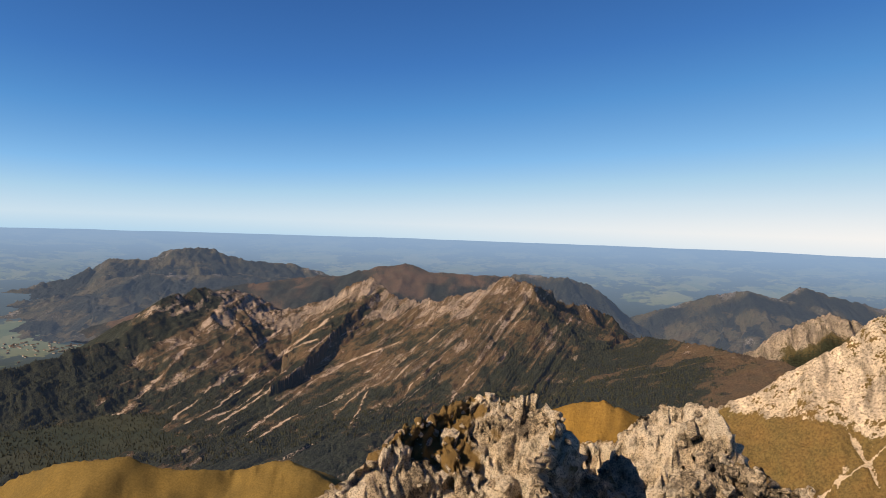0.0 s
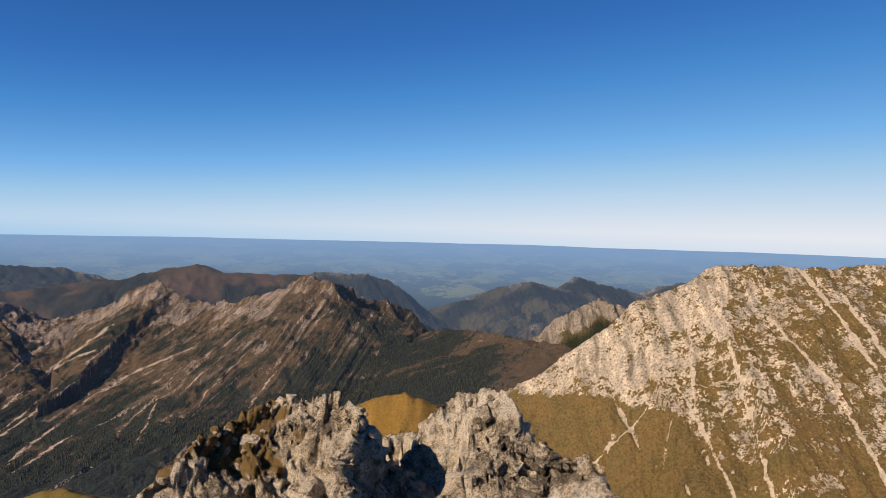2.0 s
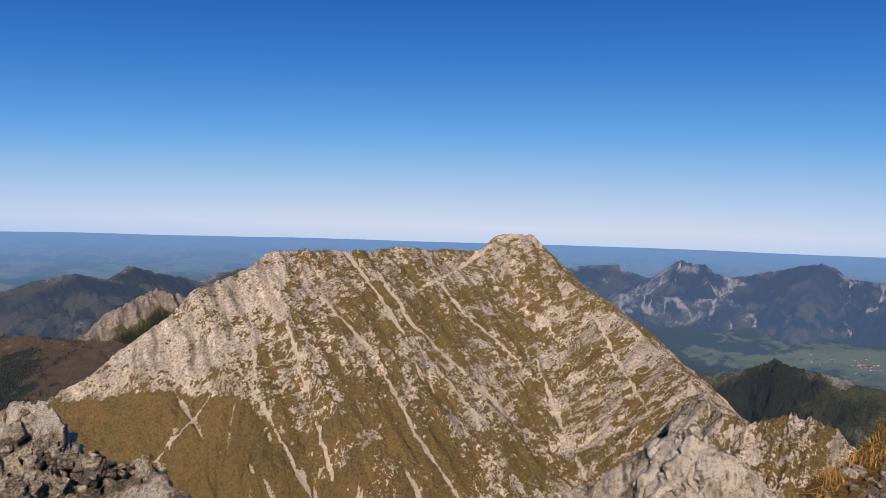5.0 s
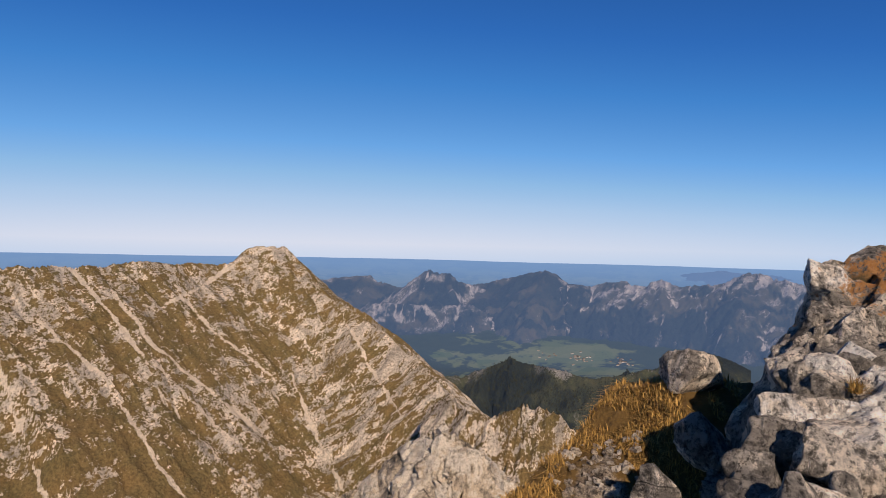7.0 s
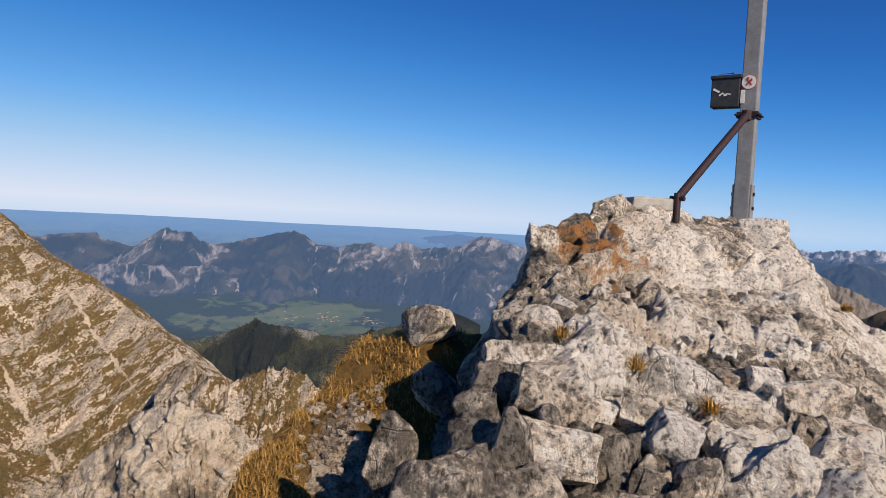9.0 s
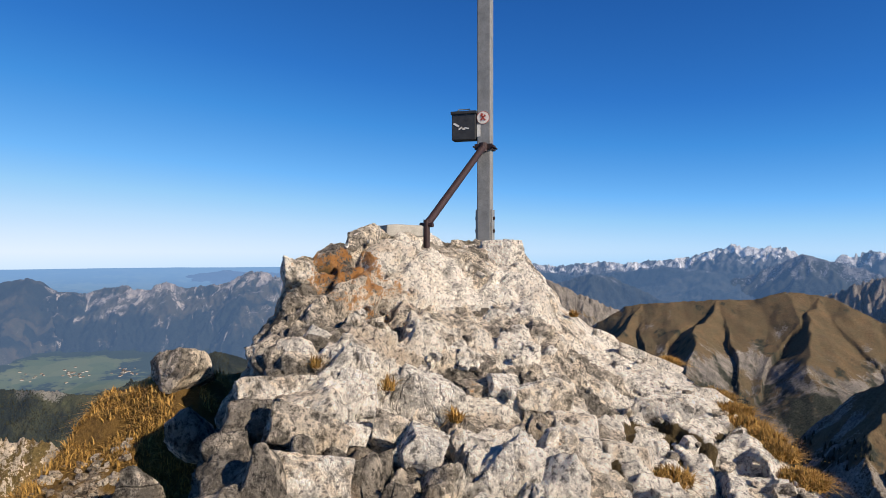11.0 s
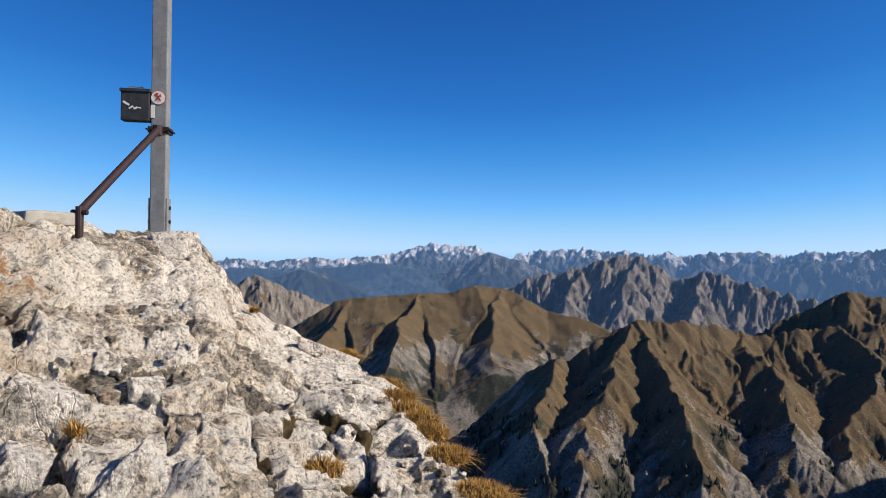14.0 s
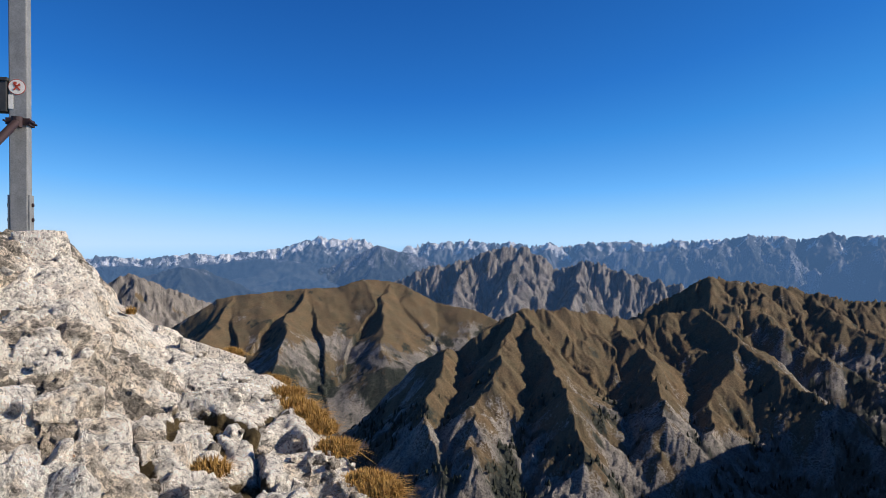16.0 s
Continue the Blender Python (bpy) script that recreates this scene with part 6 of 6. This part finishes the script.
def build_post():
    base = at(117.15, 0.5, 4.75)
    post = new("summit_post")
    post.location = base
    tagged(post, "dull grey galvanised steel summit post with a register box", "post")
    turn = Euler((0, 0, radians(-311))).to_matrix()       # local y: the front, local x: the side of the box

    def spun(bm):
        bmesh.ops.transform(bm, matrix=turn.to_4x4(), verts=bm.verts)
        return bm

    bm = bmesh.new()
    box_mesh(bm, (0.098, 0.098, 3.4), (0, 0, 1.55), bevel=0.007)
    part("shaft", spun(bm), MAT_ZINC, post)
    for side in (-1, 1):
        bm = bmesh.new()
        box_mesh(bm, (0.009, 0.09, 0.42), (side * 0.0545, 0, 0.05), bevel=0.002)
        plate = part("base_plate", spun(bm), MAT_ZINC, post)
        for z in (0.06, 0.15):
            bm = bmesh.new()
            rod(bm, (side * 0.058, 0, z + 0.05), (side * 0.070, 0, z + 0.05), 0.012, 6)
            part("bolt", spun(bm), MAT_RUST, plate)
    # the clamp that holds the strut
    z = 0.70
    bm = bmesh.new()
    for x, y, sx, sy in ((0, 0.054, 0.128, 0.008), (0, -0.054, 0.128, 0.008), (0.057, 0, 0.008, 0.10), (-0.057, 0, 0.008, 0.10)):
        box_mesh(bm, (sx, sy, 0.04), (x, y, z), bevel=0.002)
    collar = part("collar", spun(bm), MAT_RUST, post, "dark rusted clamp collar")
    for side in (-1, 1):
        bm = bmesh.new()
        rod(bm, (side * 0.068, -0.072, z), (side * 0.068, 0.072, z), 0.007, 6)
        part("bolt", spun(bm), MAT_RUST, collar)
    # strut down to the rock
    top = turn @ Vector((-0.005, 0.09, z - 0.01))
    low = Vector(at(111.9, 2.35, 3.86)) - Vector(base)
    bm = bmesh.new()
    rod(bm, top, low, 0.023, 20)
    strut = part("strut", bm, MAT_RUST, post, "dark red rusted steel tube strut")
    bm = bmesh.new()
    rod(bm, top + Vector((0, 0, 0.03)), top - Vector((0, 0, 0.03)), 0.03, 12)
    part("joint", bm, MAT_RUST, strut)
    bm = bmesh.new()
    rod(bm, low + Vector((0, 0, 0.03)), low - Vector((0, 0, 0.16)), 0.019, 14)
    part("foot", bm, MAT_RUST, strut)
    bm = bmesh.new()
    side = (top - low).cross(Vector((0, 0, 1))).normalized()
    rod(bm, low - side * 0.04, low + side * 0.04, 0.014, 8)
    part("pivot", bm, MAT_RUST, strut)
    # register box, its lid and handle
    bm = bmesh.new()
    box_mesh(bm, (0.175, 0.085, 0.185), (0.142, 0.02, 0.845), bevel=0.006)
    case = part("register_box", spun(bm), MAT_BLACK, post, "scuffed black metal register box")
    bm = bmesh.new()
    box_mesh(bm, (0.188, 0.10, 0.022), (0.142, 0.02, 0.946), bevel=0.005)
    part("lid", spun(bm), MAT_BLACK, case)
    bm = bmesh.new()
    for a, b in (((0.10, 0.02, 0.955), (0.11, 0.02, 0.976)), ((0.11, 0.02, 0.976), (0.19, 0.02, 0.976)), ((0.19, 0.02, 0.976), (0.20, 0.02, 0.955))):
        rod(bm, a, b, 0.004, 8)
    part("handle", spun(bm), MAT_ZINC, case, "thin wire handle")
    for k, (x, zz, w, h, tilt) in enumerate(((0.205, 0.86, 0.045, 0.014, -0.5), (0.175, 0.835, 0.03, 0.010, 0.6), (0.15, 0.83, 0.02, 0.014, 0.2), (0.13, 0.835, 0.03, 0.008, -0.2))):
        bm = bmesh.new()
        box_mesh(bm, (w, 0.002, h), (x - 0.01, 0.0640, zz), Euler((0, tilt, 0)).to_matrix())
        part("scuff", spun(bm), MAT_WHITE, case, "bare bright scuff")
    # round sticker with a red sign, and a narrow tag under it
    bm = bmesh.new()
    rod(bm, (0.004, 0.049, 0.905), (0.004, 0.0530, 0.905), 0.043, 40)
    sign = part("sticker", spun(bm), MAT_WHITE, post, "round white sticker with a red sign")
    for w, h, tilt, dx, dz in ((0.009, 0.052, 0.7, 0.0, 0.0), (0.009, 0.052, -0.7, 0.0, 0.0), (0.016, 0.016, 0.0, 0.008, 0.022), (0.028, 0.008, 0.2, -0.006, 0.008)):
        bm = bmesh.new()
        box_mesh(bm, (w, 0.0016, h), (0.004 + dx, 0.0545, 0.905 + dz), Euler((0, tilt, 0)).to_matrix())
        part("print", spun(bm), MAT_RED, sign)
    bm = bmesh.new()
    rod(bm, (0.004, 0.0492, 0.905), (0.004, 0.0520, 0.905), 0.0465, 40)
    part("rim", spun(bm), MAT_RED, sign)
    bm = bmesh.new()
    box_mesh(bm, (0.026, 0.003, 0.085), (0.036, 0.0510, 0.815), bevel=0.001)
    part("tag", spun(bm), MAT_WHITE, post, "narrow white paper tag")
    return post


def build_slab():
    """The pale cement slab on the crest beside the post."""
    bm = bmesh.new()
    a, b = Vector(at(107.9, 2.1, 3.85)), Vector(at(111.2, 2.05, 3.95))
    mid, way = (a + b) / 2 - Vector((0, 0, 0.02)), (b - a)
    turn = way.to_track_quat("X", "Z").to_matrix()
    box_mesh(bm, (way.length, 0.2, 0.07), mid, turn, bevel=0.012)
    bmesh.ops.subdivide_edges(bm, edges=bm.edges, cuts=3, use_grid_fill=True)
    for v in bm.verts:
        v.co += 0.006 * Vector((noise.noise(v.co * 9), noise.noise(v.co * 9 + Vector((5, 0, 0))), noise.noise(v.co * 9 + Vector((0, 7, 0)))))
    tagged(part("cement_slab", bm, MAT_CEMENT), "pale weathered cement slab bedded on the crest", "slab")


POST = build_post()
build_slab()


# ---- dry grass ----
def straw(name, a, b):
    m, t, s = nodes_of(name)
    own = t.nodes.new("ShaderNodeNewGeometry")
    c = mix(t, own.outputs["Random Per Island"], a, b)
    c = mix(t, 1.0, c, ramp(t, grain(t, 30, 4, 0.6), [(0.3, 0.7), (0.7, 1.2)]), "MULTIPLY")
    t.links.new(c, s.inputs["Base Color"])
    s.inputs["Roughness"].default_value = 0.7
    s.inputs["Specular IOR Level"].default_value = 0.2
    return m


MAT_STRAW = straw("dry_golden_grass", (0.20, 0.108, 0.03), (0.50, 0.30, 0.085))


def blades(name, roots, label, seed, height=(0.05, 0.13), lean=0.6, kind="stuff", width=0.0035, category="grass"):
    """Dry blades, each a bent tapering strip. roots: (x, y, z) of the blades."""
    rng = np.random.default_rng(seed)
    verts, faces = [], []
    for x, y, z in roots:
        h, a, l = rng.uniform(*height), rng.uniform(0, 6.283), abs(rng.normal(0, lean))
        dx, dy = math.cos(a), math.sin(a)
        w = width * rng.uniform(0.6, 1.4)
        k = len(verts)
        for share, half in ((0.0, 1.0), (0.55, 0.75)):
            out = l * h * share ** 2
            up = h * share * (1 - 0.35 * l * share)
            for side in (-1, 1):
                verts.append((x + dx * out - dy * w * half * side, y + dy * out + dx * w * half * side, z + up))
        verts.append((x + dx * l * h, y + dy * l * h, z + h * (1 - 0.35 * l)))
        faces += [(k, k + 1, k + 3, k + 2), (k + 2, k + 3, k + 4)]
    mesh = bpy.data.meshes.new(name)
    mesh.from_pydata(verts, [], faces)
    mesh.materials.append(MAT_STRAW)
    return tagged(new(name, mesh), label, category, kind=kind)


def ledge_grass():
    x, y, z, soil, az, r = LEDGE
    rng = np.random.default_rng(91)
    keep = np.flatnonzero(((soil > 0.75) & (r > 1.7) & (r < 3.6) & (az > 66) & (az < 95.5)).ravel())
    pick = rng.choice(keep, 60000)
    roots = np.stack([x.ravel()[pick], y.ravel()[pick], z.ravel()[pick] - 0.004], -1) + rng.normal(0, 0.006, (60000, 3)) * (1, 1, 0)
    thick = fbm(roots[:, 0] / 0.12, roots[:, 1] / 0.12, 2, 95) > -0.15
    blades("grass", roots[thick], "golden brown dry grass on the ledge", 92, (0.014, 0.042), 1.5, width=0.0024)


def tuft(az, el, r, radius, count, seed, label):
    rng = np.random.default_rng(seed)
    x, y, z = at(az, el, r)
    a, d = rng.uniform(0, 6.283, count), radius * np.sqrt(rng.uniform(0, 1, count))
    roots = np.stack([x + d * np.cos(a), y + d * np.sin(a), z - 0.02 - 0.35 * d], -1)
    ob = blades("grass_tuft", roots, label, seed, (0.022, 0.058), 1.2, width=0.0024, kind="", category="grass")
    tagged(ob, group="grass tufts on the rock")


ledge_grass()
def on_rock(az, r):
    """Height of the summit rock's body, for what grows on it."""
    return math.degrees(math.atan2(float(mound(np.array([az]), np.array([r]))[0]) - EYE, r))


for k, (az, r, radius, count) in enumerate(((132.0, 4.22, 0.09, 700), (135.2, 3.72, 0.13, 1000), (136.4, 3.52, 0.13, 1100), (137.5, 3.30, 0.12, 1000), (138.6, 3.14, 0.11, 900), (139.6, 2.98, 0.10, 800),
                                            (141.2, 2.76, 0.10, 900), (144.2, 2.42, 0.12, 1100), (145.4, 2.32, 0.09, 700), (124.5, 4.4, 0.03, 90), (107.5, 2.05, 0.02, 30), (113.2, 2.0, 0.02, 40), (101.5, 2.1, 0.02, 24), (131.5, 2.25, 0.07, 160))):
    tuft(az, on_rock(az, r) + 0.3, r, radius * 0.85, int(count * 2.6), 700 + k, "golden brown grass tuft in a rock crack")

build_blocks(OUTCROP)


def ridge_blocks(made, count, seed, middle, spread, limits, box, singles):
    """Blocks that break the skin of a sunlit ridge."""
    ob, x, y, z, n, az, r = made
    rng = np.random.default_rng(seed)
    ok = np.flatnonzero(((az > box[0]) & (az < box[1]) & (r > box[2]) & (r < box[3])).ravel())
    k = rng.choice(ok, count, replace=False)
    size = np.clip(rng.lognormal(math.log(middle), spread, count), *limits)
    tone = np.clip(rng.normal(0.5, 0.2, count), 0, 1)
    points = np.stack([x.ravel()[k], y.ravel()[k], z.ravel()[k]], -1)
    bare = fbm(points[:, 0] / (16 * middle), points[:, 1] / (16 * middle), 3, seed + 1) + 0.5 * rng.uniform(-0.5, 0.5, count) > -0.05
    break_up(ob, points[bare], n.reshape(-1, 3)[k][bare], size[bare], tone[bare], (0.2, -0.3, 1), (0.7, 2.2), seed, MAT_ROCK_FAR, singles, 0.7, False)


ridge_blocks(RIDGE, 4200, 740, 0.34, 0.55, (0.15, 1.3), (-14, 34, 44, 90), 200)
ridge_blocks(CRAG, 1500, 780, 0.7, 0.5, (0.3, 2.5), (60, 84, 125, 200), 100)
